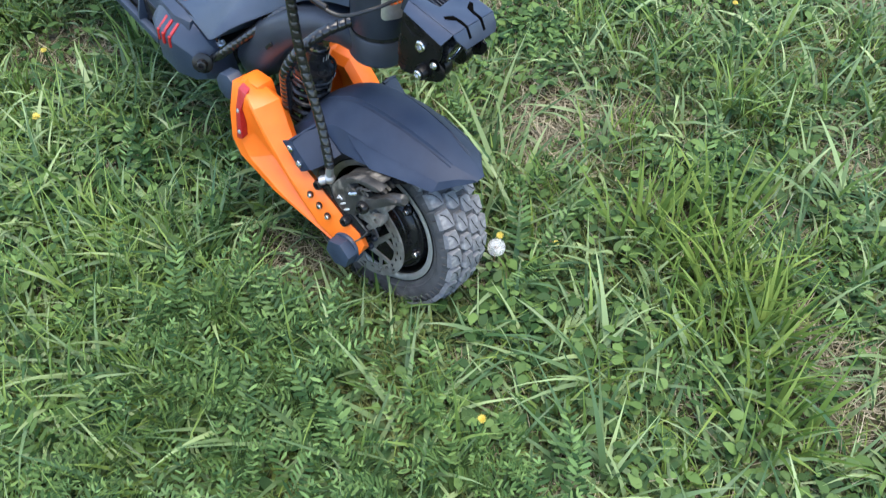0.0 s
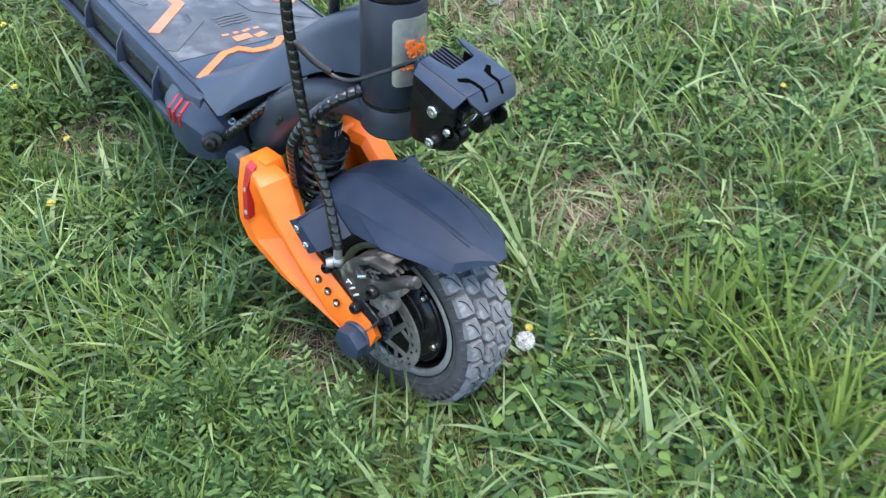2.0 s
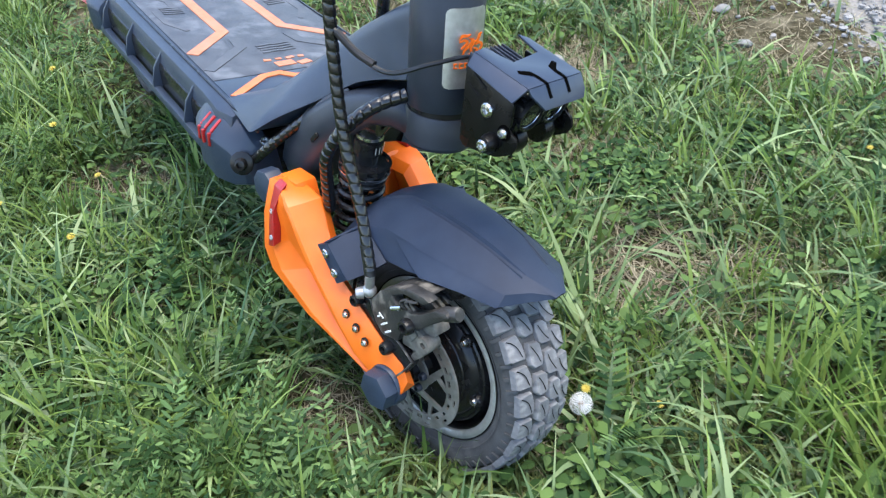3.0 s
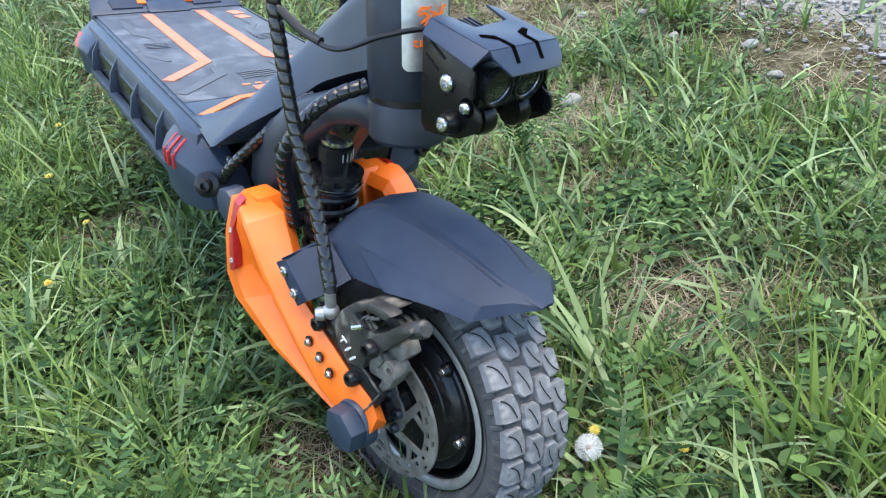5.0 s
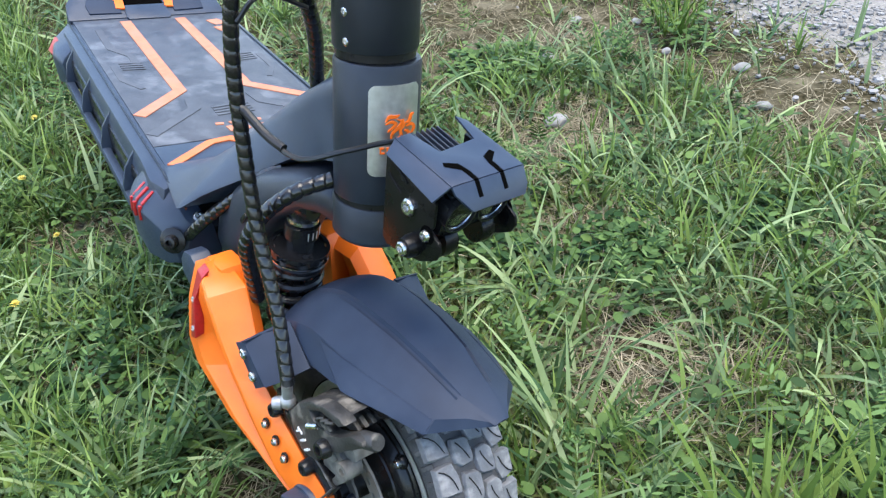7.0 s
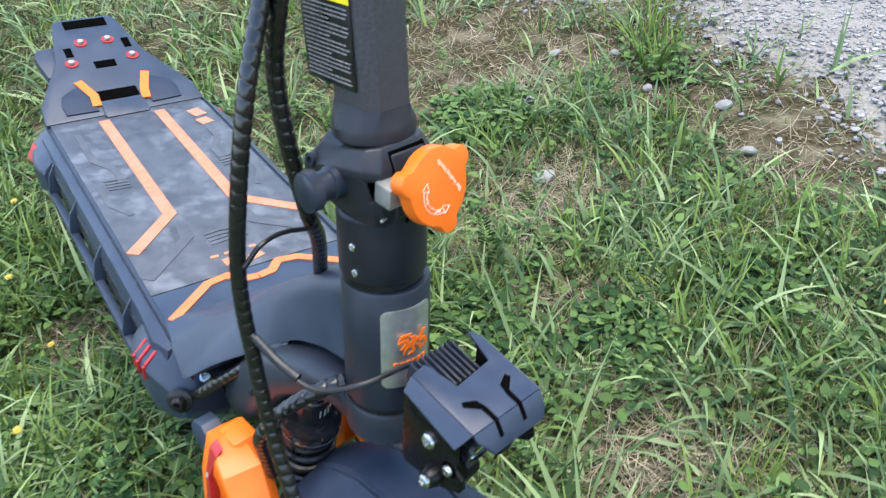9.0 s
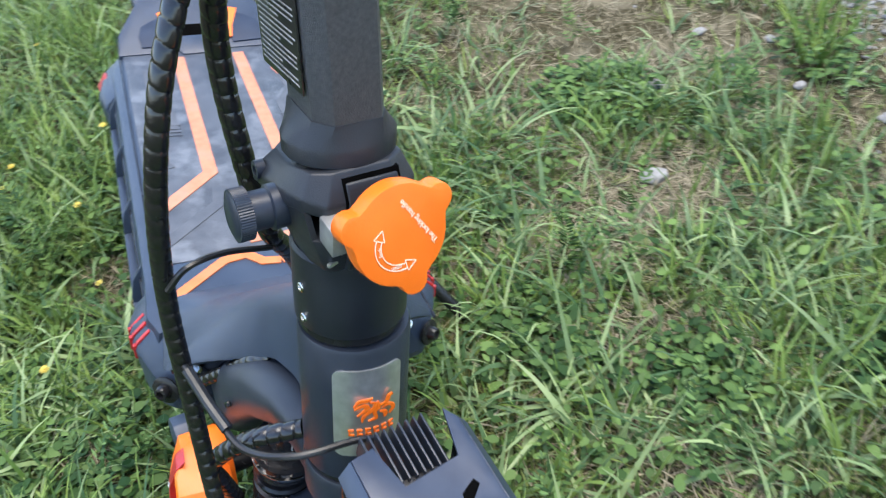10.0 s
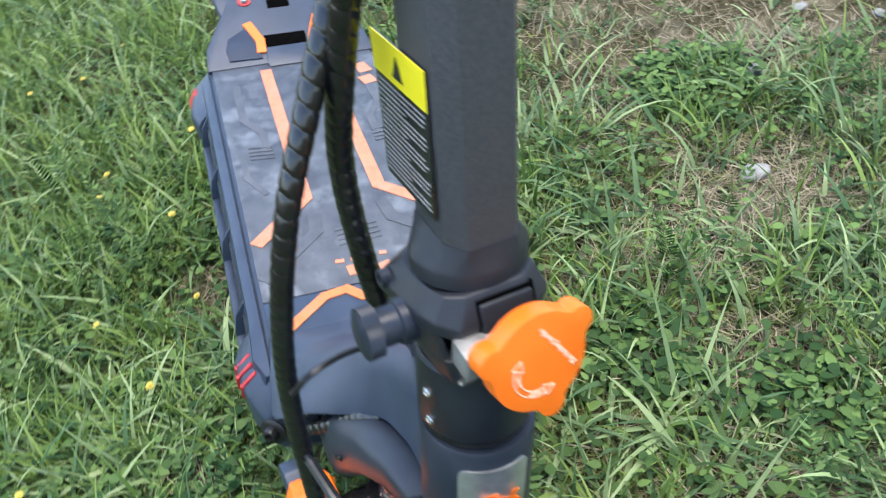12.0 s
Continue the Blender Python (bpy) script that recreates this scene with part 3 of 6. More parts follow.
guard = part("front_mudguard", mudguard(), PLASTIC, scooter, "dusty dark grey moulded plastic mudguard", SF, 23)
for s in (-1, 1):
    part("raised_panel", raised_panel(s), PLASTIC, guard, "proud lower side panel", SF, 25)
    tab = [(-0.1350, 0.0975), (-0.1180, 0.1080), (-0.0860, 0.0800), (-0.1020, 0.0665)]
    tb = prism(tab, "y", s * 0.0945, s * 0.0980, 0.0012)
    web = loft([[(-0.1190, s * 0.0975, 0.1080), (-0.0850, s * 0.0975, 0.0800), (-0.0880, s * 0.0945, 0.0780), (-0.1205, s * 0.0945, 0.1050)],
                [(-0.1150, s * 0.0830, 0.1150), (-0.0770, s * 0.0850, 0.0860), (-0.0800, s * 0.0820, 0.0830), (-0.1170, s * 0.0800, 0.1110)],
                [(-0.1120, s * 0.0560, 0.1180), (-0.0660, s * 0.0640, 0.0990), (-0.0680, s * 0.0600, 0.0950), (-0.1130, s * 0.0540, 0.1140)]])
    lip = loft([[(-0.1240, s * 0.0985, 0.1060), (-0.1170, s * 0.0985, 0.1105), (-0.1170, s * 0.0950, 0.1060), (-0.1220, s * 0.0950, 0.1030)], [(-0.1140, s * 0.064, 0.1180), (-0.1090, s * 0.064, 0.1190), (-0.1090, s * 0.064, 0.1140), (-0.1130, s * 0.064, 0.1140)]])
    part("mounting_tab", joined(tb, web, lip), PLASTIC, guard, "mudguard mounting tab", SF)
    for x, z in ((-0.1195, 0.0950), (-0.1045, 0.0790)):
        part("bolt", bolt(0.0050, 0.003, (x, s * 0.0980, z), (0, s, 0)), CHROME, guard, "silver button-head bolt", SF)


# brake caliper, bracket and hose fitting: a C-shaped body open round the pads, over a pad carrier bolted to the bracket
BODY = [(-0.0575, 0.0706), (-0.0446, 0.0885), (-0.0261, 0.1042), (-0.0057, 0.1130), (0.0145, 0.1161), (0.0229, 0.1142), (0.0146, 0.1068), (0.0017, 0.1056), (-0.0109, 0.1041), (-0.0270, 0.0933), (-0.0224, 0.0868), (-0.0132, 0.0866), (0.0018, 0.0884), (0.0162, 0.0976),
        (0.0299, 0.1100), (0.0440, 0.1150), (0.0474, 0.1114), (0.0397, 0.1032), (0.0221, 0.0863), (0.0137, 0.0773), (0.0020, 0.0697), (-0.0110, 0.0569), (-0.0149, 0.0442), (-0.0376, 0.0383), (-0.0506, 0.0490)]
knuckle = lathe([(0, -0.011), (0.0060, -0.011), (0.0072, -0.009), (0.0072, 0.009), (0.0060, 0.011), (0, 0.011)], 18)
knuckle.transform(pose(0.0425, -0.080, 0.1090, 0, 60, 0))
arch = prism([(-0.0540, 0.0730), (-0.0440, 0.0870), (-0.0255, 0.1020), (-0.0057, 0.1100), (0.0145, 0.1130), (0.0110, 0.1105), (-0.0100, 0.1070), (-0.0330, 0.0930), (-0.0460, 0.0750)], "y", -0.0780, -0.0560, 0.002)
pad_wall = prism([(-0.0300, 0.0830), (-0.0270, 0.0960), (0.0, 0.1080), (0.0240, 0.1120), (0.0300, 0.1060), (0.0050, 0.0860)], "y", -0.0520, -0.0450, 0.002)
caliper = part("brake_caliper", joined(prism(BODY, "y", -0.0905, -0.0770, 0.0028), knuckle, arch), DIRTYMETAL, scooter, "dusty grey metal disc brake caliper", SF, 32)
part("inner_wall", pad_wall, GLOSSBLACK, caliper, "black inner caliper half", SF)
for k, y in enumerate((-0.0690, -0.0620, -0.0540)):
    part("brake_pad", prism([(-0.0140, 0.0840), (-0.0100, 0.0930), (0.0060, 0.0970), (0.0160, 0.0930), (0.0040, 0.0850)], "y", y - 0.0022, y + 0.0022, 0.0008), DUSTYFACE if k == 1 else DIRTYMETAL, caliper, "dusty brake pad", SF)
for k in range(3):
    x = -0.0090 + 0.0065 * k
    part("pad_spring", tube([(x, -0.0900, 0.0890 + 0.003 * k), (x - 0.003, -0.0925, 0.0960 + 0.003 * k), (x + 0.004, -0.0900, 0.1020 + 0.002 * k)], 0.0014, 8), DIRTYMETAL, caliper, "pad spring", SF)
part("pad_pin", tube([(-0.0200, -0.0960, 0.0850), (-0.0100, -0.0930, 0.0905)], 0.0027, 10), CHROME, caliper, "steel pad pin", SF)
for x, y, z, r in ((-0.0005, -0.0905, 0.0735, 0.0085), (-0.0740, -0.0905, 0.0610, 0.0072), (-0.0285, -0.0885, 0.0270, 0.0075)):
    part("caliper_bolt", bolt(r, 0.009, (x, y, z), (0, -1, 0.1)), GLOSSBLACK, caliper, "black socket bolt", SF)
eye = lathe([(0.0035, -0.006), (0.0080, -0.006), (0.0085, -0.004), (0.0085, 0.010), (0.0035, 0.010)], 24, "y", closed=True)
eye.transform(Matrix.Translation((0.0185, -0.0830, 0.0600)))
foot_a = prism([(-0.0150, 0.0531), (0.0077, 0.0703), (0.0166, 0.0652), (0.0210, 0.0540), (0.0156, 0.0418), (0.0023, 0.0255), (-0.0010, 0.0330), (0.0037, 0.0410), (-0.0134, 0.0394)], "y", -0.0850, -0.0680, 0.002)
foot_b = prism([(0.0010, 0.0600), (0.0090, 0.0780), (0.0200, 0.0830), (0.0260, 0.0720), (0.0150, 0.0600)], "y", -0.0800, -0.0600, 0.002)
part("pad_carrier", joined(foot_a, foot_b, eye, block((0.010, 0.014, 0.016), (0.0000, -0.0800, 0.0600), (0, 35, 0), 0.002)), DUSTYFACE, caliper, "dusty pad carrier", SF, 30)
part("carrier_wire", tube([(0.0060, -0.0880, 0.0300), (0.0000, -0.0930, 0.0180), (-0.0080, -0.0950, 0.0060)], 0.0012, 6), DIRTYMETAL, caliper, "bent retaining wire", SF)
for i, slant in enumerate((70, 0, 0)):
    at = Vector((-0.0405 + 0.0062 * i, -0.0915, 0.0610 - 0.0062 * i))
    part("maker_mark", joined(block((0.0018, 0.0008, 0.0074), at + Vector((-0.0014, 0, -0.0010)), (0, 45, 0)), block((0.0018, 0.0008, 0.0074), at + Vector((0.0014, 0, 0.0010)), (0, 45 + slant, 0))), WHITE, caliper, "white printed mark", SF)
plate_out = [(-0.0830, 0.0760), (-0.0600, 0.0720), (-0.0510, 0.0540), (-0.0370, 0.0390), (-0.0186, 0.0430), (0.0017, 0.0314), (0.0079, 0.0293), (-0.0029, 0.0082), (-0.0124, 0.0060), (-0.0367, 0.0200), (-0.0614, 0.0400), (-0.0850, 0.0560)]
bracket = part("caliper_bracket", prism(plate_out, "y", -0.0880, -0.0790, 0.002), GLOSSBLACK, scooter, "black brake mounting bracket", SF)
part("bracket_edge", tube([(-0.0600, -0.0885, 0.0690), (-0.0520, -0.0885, 0.0540), (-0.0400, -0.0885, 0.0420), (-0.0186, -0.0885, 0.0430), (0.0050, -0.0885, 0.0310)], 0.0012, 6, 5), DIRTYMETAL, bracket, "worn bracket edge", SF)
banjo_at = Vector((-0.0595, -0.0905, 0.0800))
fit_ball = bmesh.new()
bmesh.ops.create_uvsphere(fit_ball, u_segments=16, v_segments=10, radius=0.0075)
fit_ball.transform(Matrix.Translation(banjo_at))
ferr = tube([banjo_at, banjo_at + Vector((0.001, -0.001, 0.020))], 0.0050, 12)
part("hose_fitting", joined(fit_ball, ferr, bolt(0.0062, 0.008, banjo_at + Vector((-0.004, -0.004, -0.003)), (-0.6, -0.8, -0.1))), DIRTYSILVER, caliper, "silver hydraulic hose fitting", SF)

# shock absorber
shock_low, shock_top = Vector((-0.177, -0.014, 0.062)), Vector((-0.1590, -0.0085, 0.212))
shock_m = SF @ Matrix.Translation(shock_low) @ (shock_top - shock_low).to_track_quat("Z", "Y").to_matrix().to_4x4()
length = (shock_top - shock_low).length
shock = part("shock_absorber", lathe([(0, 0), (0.009, 0), (0.009, length * 0.5), (0.0125, length * 0.5), (0.0130, length * 0.7), (0.0165, length * 0.705), (0.0165, length * 0.80), (0.0125, length * 0.81), (0.0125, length), (0, length)], 32), GLOSSBLACK, scooter, "black coil-over shock absorber", shock_m)
turns = []
for i in range(5 * 16 + 1):
    a = 2 * math.pi * i / 16
    turns.append((0.0225 * math.cos(a), 0.0225 * math.sin(a), 0.006 + (length * 0.48) * i / 80))
part("coil_spring", tube(turns, 0.0042, 8, 2), GLOSSBLACK, shock, "black coil spring", shock_m)
part("steel_ring", lathe([(0.0120, length * 0.82), (0.0150, length * 0.82), (0.0150, length * 0.845), (0.0120, length * 0.845)], 36, closed=True), CHROME, shock, "bright steel ring", shock_m)
part("shock_eye", lathe([(0.0080, -0.014), (0.0150, -0.014), (0.0160, -0.012), (0.0160, 0.012), (0.0150, 0.014), (0.0080, 0.014)], 32, "y", closed=True), GLOSSBLACK, shock, "black upper shock eye", shock_m @ Matrix.Translation((0, 0, length * 0.96)))
notched = []
for i in range(48):
    a = 2 * math.pi * i / 48
    r = 0.0235 if i % 6 in (0, 1) else 0.0282
    notched.append((r * math.cos(a), r * math.sin(a)))
ring = prism(notched, "z", length * 0.575, length * 0.620, 0.0006)
ring2 = lathe([(0, length * 0.500), (0.0262, length * 0.500), (0.0272, length * 0.530), (0.0250, length * 0.545), (0.0250, length * 0.575), (0, length * 0.575)], 32)
part("preload_collar", joined(ring, ring2), GLOSSBLACK, shock, "notched black preload collar", shock_m)
for z in (0.556, 0.622):
    part("steel_ring", lathe([(0.0250, length * z), (0.0286, length * z), (0.0286, length * (z + 0.006)), (0.0250, length * (z + 0.006))], 40, closed=True), CHROME if z < 0.6 else GLOSSBLACK, shock, "thin steel ring", shock_m)
for k, (w, h, mat) in enumerate(((0.0010, 0.008, PRINTGREY), (0.0010, 0.008, PRINTGREY), (0.0010, 0.008, PRINTGREY), (0.0009, 0.010, WHITE), (0.0009, 0.010, WHITE))):
    a = radians(-118 + 17 * k + (12 if k > 2 else 0))
    part("decal_bar", block((w, 0.0006, h), (0.0167 * math.cos(a), 0.0167 * math.sin(a), length * 0.752), (0, 0, math.degrees(a) + 90)), mat, shock, m=shock_m)

# steering bridge between crown and swing arms
rows = [(-0.080, 0.2310, 0.0155, 0.0335, 0.007), (-0.115, 0.2300, 0.0165, 0.0360, 0.010), (-0.150, 0.2220, 0.0180, 0.0410, 0.012), (-0.190, 0.201, 0.024, 0.047, 0.010), (-0.225, 0.170, 0.030, 0.050, 0.008), (-0.255, 0.130, 0.034, 0.050, 0.008), (-0.272, 0.106, 0.026, 0.046, 0.008)]
secs = []
for i, (x, z, th, hw, off) in enumerate(rows):
    sl = radians([0, 5, 18, 32, 42, 48, 50][i])
    nx, nz = -math.sin(sl), math.cos(sl)
    sec = []
    for j in range(20):
        a = 2 * math.pi * j / 20
        cy, cz = math.cos(a), math.sin(a)
        cy, cz = math.copysign(abs(cy) ** 0.5, cy), math.copysign(abs(cz) ** 0.5, cz)
        sec.append((x + nx * th * cz, hw * cy + off, z + nz * th * cz))
    secs.append(sec)
bridge = part("steering_bridge", loft(secs), PAINT, scooter, "matt black curved steering bridge", SF, 50)
part("slot", block((0.016, 0.003, 0.005), (-0.215, -0.0415, 0.170), (0, -50, 0), 0.0012), GLOSSBLACK, bridge, "small dark slot", SF)
part("steering_crown", lathe([(0, 0.212), (0.0320, 0.212), (0.0350, 0.216), (0.0354, 0.2440), (0.0340, 0.2465), (0, 0.2465)], 48), PAINT, scooter, "matt black steering crown", DF @ Matrix.Translation((-0.0760, -0.0085, 0.0)))

# head tube and badge
tilt = Matrix.Translation((-0.0790, -0.0090, 0.306)) @ pose(0, 0, 0, 0, -3.1, 0)
head = part("head_tube", lathe([(0, -0.0555), (0.0332, -0.0555), (0.0342, -0.0535), (0.0342, 0.0530), (0.0330, 0.0555), (0, 0.0555)], 64), PAINT, scooter, "matt black head tube", DF @ tilt)
part("head_bearing_ring", lathe([(0.0, -0.0625), (0.0322, -0.0625), (0.0322, -0.0545), (0, -0.0545)], 48), GLOSSBLACK, head, m=DF @ tilt)


def badge():
    """Curved plate with rounded corners on the front of the tube."""
    bm = bmesh.new()
    outline = []
    for cx, cz, a0 in ((0.016, 0.0335, 0), (-0.016, 0.0335, 90), (-0.016, -0.0335, 180), (0.016, -0.0335, 270)):
        for k in range(5):
            a = radians(a0 + 22.5 * k)
            outline.append((cx + 0.006 * math.cos(a), cz + 0.006 * math.sin(a)))
    edge = [0.016 + 0.006 * math.sin(radians(a)) for a in (22, 45, 64, 78, 90)]
    ys = [-v for v in edge[::-1]] + [-0.016 + 0.032 * i / 8 for i in range(9)] + edge
    def z_at(y):
        d = max(0, abs(y) - 0.016)
        return 0.0300 + math.sqrt(max(0, 0.006 ** 2 - d * d))
    strip = []
    for y in ys:
        zt = z_at(y)
        a = y / 0.0345
        strip.append([bm.verts.new((r * math.cos(a), r * math.sin(a), z)) for r in (0.0336, 0.0352) for z in (-zt, zt)])
    for p, q in zip(strip, strip[1:]):
        bm.faces.new((p[2], p[3], q[3], q[2]))
        bm.faces.new((p[0], q[0], q[1], p[1]))
        bm.faces.new((p[1], q[1], q[3], p[3]))
        bm.faces.new((p[0], p[2], q[2], q[0]))
    for p in (strip[0], strip[-1]):
        bm.faces.new((p[0], p[1], p[3], p[2]))
    return finish(bm)


plate = part("badge_plate", badge(), SILVER, head, "brushed silver badge plate", DF @ tilt @ Matrix.Translation((0, 0, 0.0060)))


def on_tube(y, z, bm, r=0.0354):
    a = y / r
    bm.transform(DF @ tilt @ Matrix.Translation((r * math.cos(a), r * math.sin(a), z)) @ Matrix.Rotation(a, 4, "Z") @ pose(0, 0, 0, 90, 0, 90))
    return bm


EMBLEM = (((-0.012, 0.009), (-0.009, 0.0125), (-0.004, 0.0120), (0.000, 0.0130)), ((-0.012, 0.007), (-0.007, 0.0085), (-0.003, 0.0065), (-0.006, 0.0035), (-0.010, 0.0010)), ((-0.002, 0.0100), (0.002, 0.0075), (-0.001, 0.0030), (-0.006, -0.0010), (-0.007, -0.0050)),
          ((0.003, 0.0095), (0.004, 0.0050), (0.001, 0.0010), (0.002, -0.0040), (-0.003, -0.0055)), ((0.005, 0.0060), (0.0085, 0.0075), (0.010, 0.0120), (0.0125, 0.0135)), ((0.006, 0.0035), (0.0105, 0.0050), (0.0130, 0.0020), (0.0105, -0.0030)), ((0.0045, 0.0005), (0.008, -0.0010), (0.0075, -0.0050)))
for stroke in EMBLEM:
    bm = bmesh.new()
    line = smooth_path([(x, y, 0) for x, y in stroke], 4)
    edges = []
    for i, p in enumerate(line):
        d = (line[min(i + 1, len(line) - 1)] - line[max(i - 1, 0)]).normalized()
        side = Vector((-d.y, d.x, 0)) * 0.0013 * math.sin(math.pi * (0.12 + 0.8 * i / len(line)))
        edges.append(((p + side)[:2], (p - side)[:2]))
    polygon_prism(bm, [a for a, b in edges] + [b for a, b in edges[::-1]], "z", -0.0004, 0.0004)
    finish(bm)
    part("emblem", on_tube(0.002, 0.0060, bm), ORANGE, plate, "orange emblem stroke")
for k in range(6):
    part("emblem_bar", on_tube(-0.0115 + 0.0052 * k, -0.0085, joined(block((0.0036, 0.0012, 0.0008), (0, 0.0018, 0)), block((0.0012, 0.0050, 0.0008), (-0.0010, 0, 0.0001)), block((0.0034, 0.0012, 0.0008), (0.0004, -0.0020, 0.0001)))), ORANGE, plate, "orange lettering bar")

# neck from deck to head tube
def neck():
    """Broad at the deck, drawn in to the head tube, with rounded shoulders."""
    rows = [(-0.385, 0.100, 0.1500, 0.122, 0.147), (-0.340, 0.072, 0.172, 0.124, 0.149), (-0.305, 0.056, 0.201, 0.126, 0.149), (-0.274, 0.047, 0.227, 0.128, 0.149), (-0.266, 0.0455, 0.234, 0.114, 0.163), (-0.250, 0.043, 0.247, 0.094, 0.178), (-0.220, 0.038, 0.270, 0.067, 0.201),
            (-0.200, 0.035, 0.285, 0.050, 0.218), (-0.180, 0.033, 0.297, 0.041, 0.232), (-0.140, 0.029, 0.321, 0.032, 0.248), (-0.098, 0.024, 0.343, 0.030, 0.262)]
    xs = np.array([r[0] for r in rows])
    fine = np.linspace(xs[0], xs[-1], 40)
    cols = [np.interp(fine, xs, [r[k] for r in rows]) for k in range(1, 5)]
    cols = [np.concatenate([c[:1], (c[:-2] + 2 * c[1:-1] + c[2:]) / 4, c[-1:]]) for c in cols]
    secs = []
    for x, ht, zt, hb, zb in zip(fine, *cols):
        side = [(hb, zb), (hb * 0.985, zb + 0.004)]
        a, b, c = np.array([hb * 0.97, zb + 0.006]), np.array([ht, zt]), np.array([0.0, zt + 0.001])
        r = 0.022
        u, v = (a - b) / np.linalg.norm(a - b), (c - b) / np.linalg.norm(c - b)
        r = min(r, np.linalg.norm(a - b) * 0.7)
        for k in range(7):
            w = k / 6
            q = (1 - w) ** 2 * (b + u * r) + 2 * w * (1 - w) * b + w * w * (b + v * r)
            side.append((float(q[0]), float(q[1])))
        mid = -0.009 * (float(x) + 0.385) / 0.29
        secs.append([(float(x), mid - h, z) for h, z in side] + [(float(x), mid + h, z) for h, z in side[::-1]])
    return loft(secs)


part("neck", neck(), SHELL, scooter, "matt black frame neck rising from the deck", DK, 60)

# deck body
def deck_body():
    secs = []
    for x, k, top in ((-1.015, 0.70, 0.150), (-0.985, 0.80, 0.151), (-0.93, 0.90, 0.1515), (-0.84, 0.90, 0.1515), (-0.42, 0.90, 0.1515), (-0.36, 0.92, 0.1515), (-0.345, 0.88, 0.151), (-0.335, 0.86, 0.151)):
        front = x > -0.34
        half = [(0.126 * min(1, k + 0.06), top), (0.146 * k + 0.004, top - 0.006), (0.155 * k, top - 0.030), (0.150 * k, 0.085 if not front else 0.133), (0.125 * k, 0.055 if not front else 0.130)]
        secs.append([(x, -y, z) for y, z in half] + [(x, y, z) for y, z in half[::-1]])
    return loft(secs, bevel=0.003, segments=2)


deck = part("deck_body", deck_body(), SHELL, scooter, "dark grey moulded scooter deck body", DK, 30)


def corner_guard(s, rear):
    if rear:
        rows = [(-1.0, 0.112, 0.124, 0.146, 0.080), (-0.965, 0.122, 0.151, 0.149, 0.075), (-0.90, 0.124, 0.160, 0.149, 0.078), (-0.865, 0.126, 0.152, 0.147, 0.085)]
    else:
        rows = [(-0.410, 0.126, 0.150, 0.148, 0.080), (-0.385, 0.127, 0.158, 0.149, 0.072), (-0.350, 0.126, 0.154, 0.147, 0.064), (-0.322, 0.124, 0.142, 0.138, 0.064), (-0.306, 0.118, 0.132, 0.122, 0.070), (-0.300, 0.110, 0.122, 0.112, 0.080)]
    secs = [[(x, s * (yi - 0.02), zt), (x, s * yi, zt), (x, s * (yo - 0.004), zt - 0.022), (x, s * yo, zt - 0.030), (x, s * (yo - 0.005), zb), (x, s * (yi - 0.03), zb - 0.012)] for x, yi, yo, zt, zb in rows]
    return loft(secs, bevel=0.004, segments=2)


for s in (-1, 1):
    part("corner_guard", corner_guard(s, False), SHELL, deck, "dark moulded bumper corner", DK, 30)
    part("corner_guard", corner_guard(s, True), SHELL, deck, "dark moulded bumper corner", DK, 30)
    for k in range(3):
        x = -0.352 - 0.0130 * k
        y = 0.1535 + (0.0015 if k else -0.001)
        bar = joined(block((0.0050, 0.019, 0.005), (x, s * (y - 0.0085), 0.1292), (s * -42, 0, s * -5), 0.0015), block((0.0050, 0.005, 0.017), (x, s * (y + 0.0005), 0.1142), (0, 0, s * -5), 0.0015))
        part("reflector_bar", bar, RED, deck, "red moulded reflector bar", DK)
    part("side_reflector", block((0.052, 0.024, 0.005), (-0.928, s * 0.1490, 0.1215), (s * -58, 0, s * -6), 0.0015), RED, deck, "red side reflector", DK)
    for k in range(4):
        x = -0.455 - 0.132 * k
        bm = prism([(0.120, 0.146), (0.136, 0.142), (0.1475, 0.122), (0.1515, 0.100), (0.1505, 0.084), (0.125, 0.080)], "x", x - 0.0025, x + 0.0025, 0.001)
        if s < 0:
            bm.transform(Matrix.Diagonal((1, -1, 1, 1)))
            bmesh.ops.reverse_faces(bm, faces=bm.faces[:])
        part("side_rib", bm, SHELL, deck, m=DK)
    # Solid black plate that paints the shadow in the pockets between the ribs.
    pocket = prism([(s * 0.132, 0.128), (s * 0.1405, 0.1255), (s * 0.1415, 0.119), (s * 0.1385, 0.088), (s * 0.130, 0.086)], "x", -0.868, -0.415)
    part("side_pocket_shade", pocket, GLOSSBLACK, deck, "black plate for the shadow between the side ribs", DK)
    rail = block((0.47, 0.011, 0.012), (-0.635, s * 0.1460, 0.0880), (0, 0, 0), 0.003)
    part("side_rail", rail, SHELL, deck, m=DK)
    part("nose_bolt", joined(bolt(0.0145, 0.003, (-0.3050, s * 0.1322, 0.0995), (0.75, s * 0.62, 0.2), False), bolt(0.0078, 0.008, (-0.3030, s * 0.1338, 0.0998), (0.75, s * 0.62, 0.2))), GLOSSBLACK, deck, "black recessed nose bolt", DK)
    part("nose_bolt", bolt(0.0068, 0.007, (-0.3020, s * 0.1035, 0.1215), (0.6, s * 0.3, 0.7)), CHROME, deck, "silver dome bolt", DK)
    part("deck_seam", prism([(-0.955, s * 0.1225), (-0.955, s * 0.1245), (-0.272, s * 0.1245), (-0.272, s * 0.1225)], "z", 0.1500, 0.1528), GLOSSBLACK, deck, "dark seam", DK)
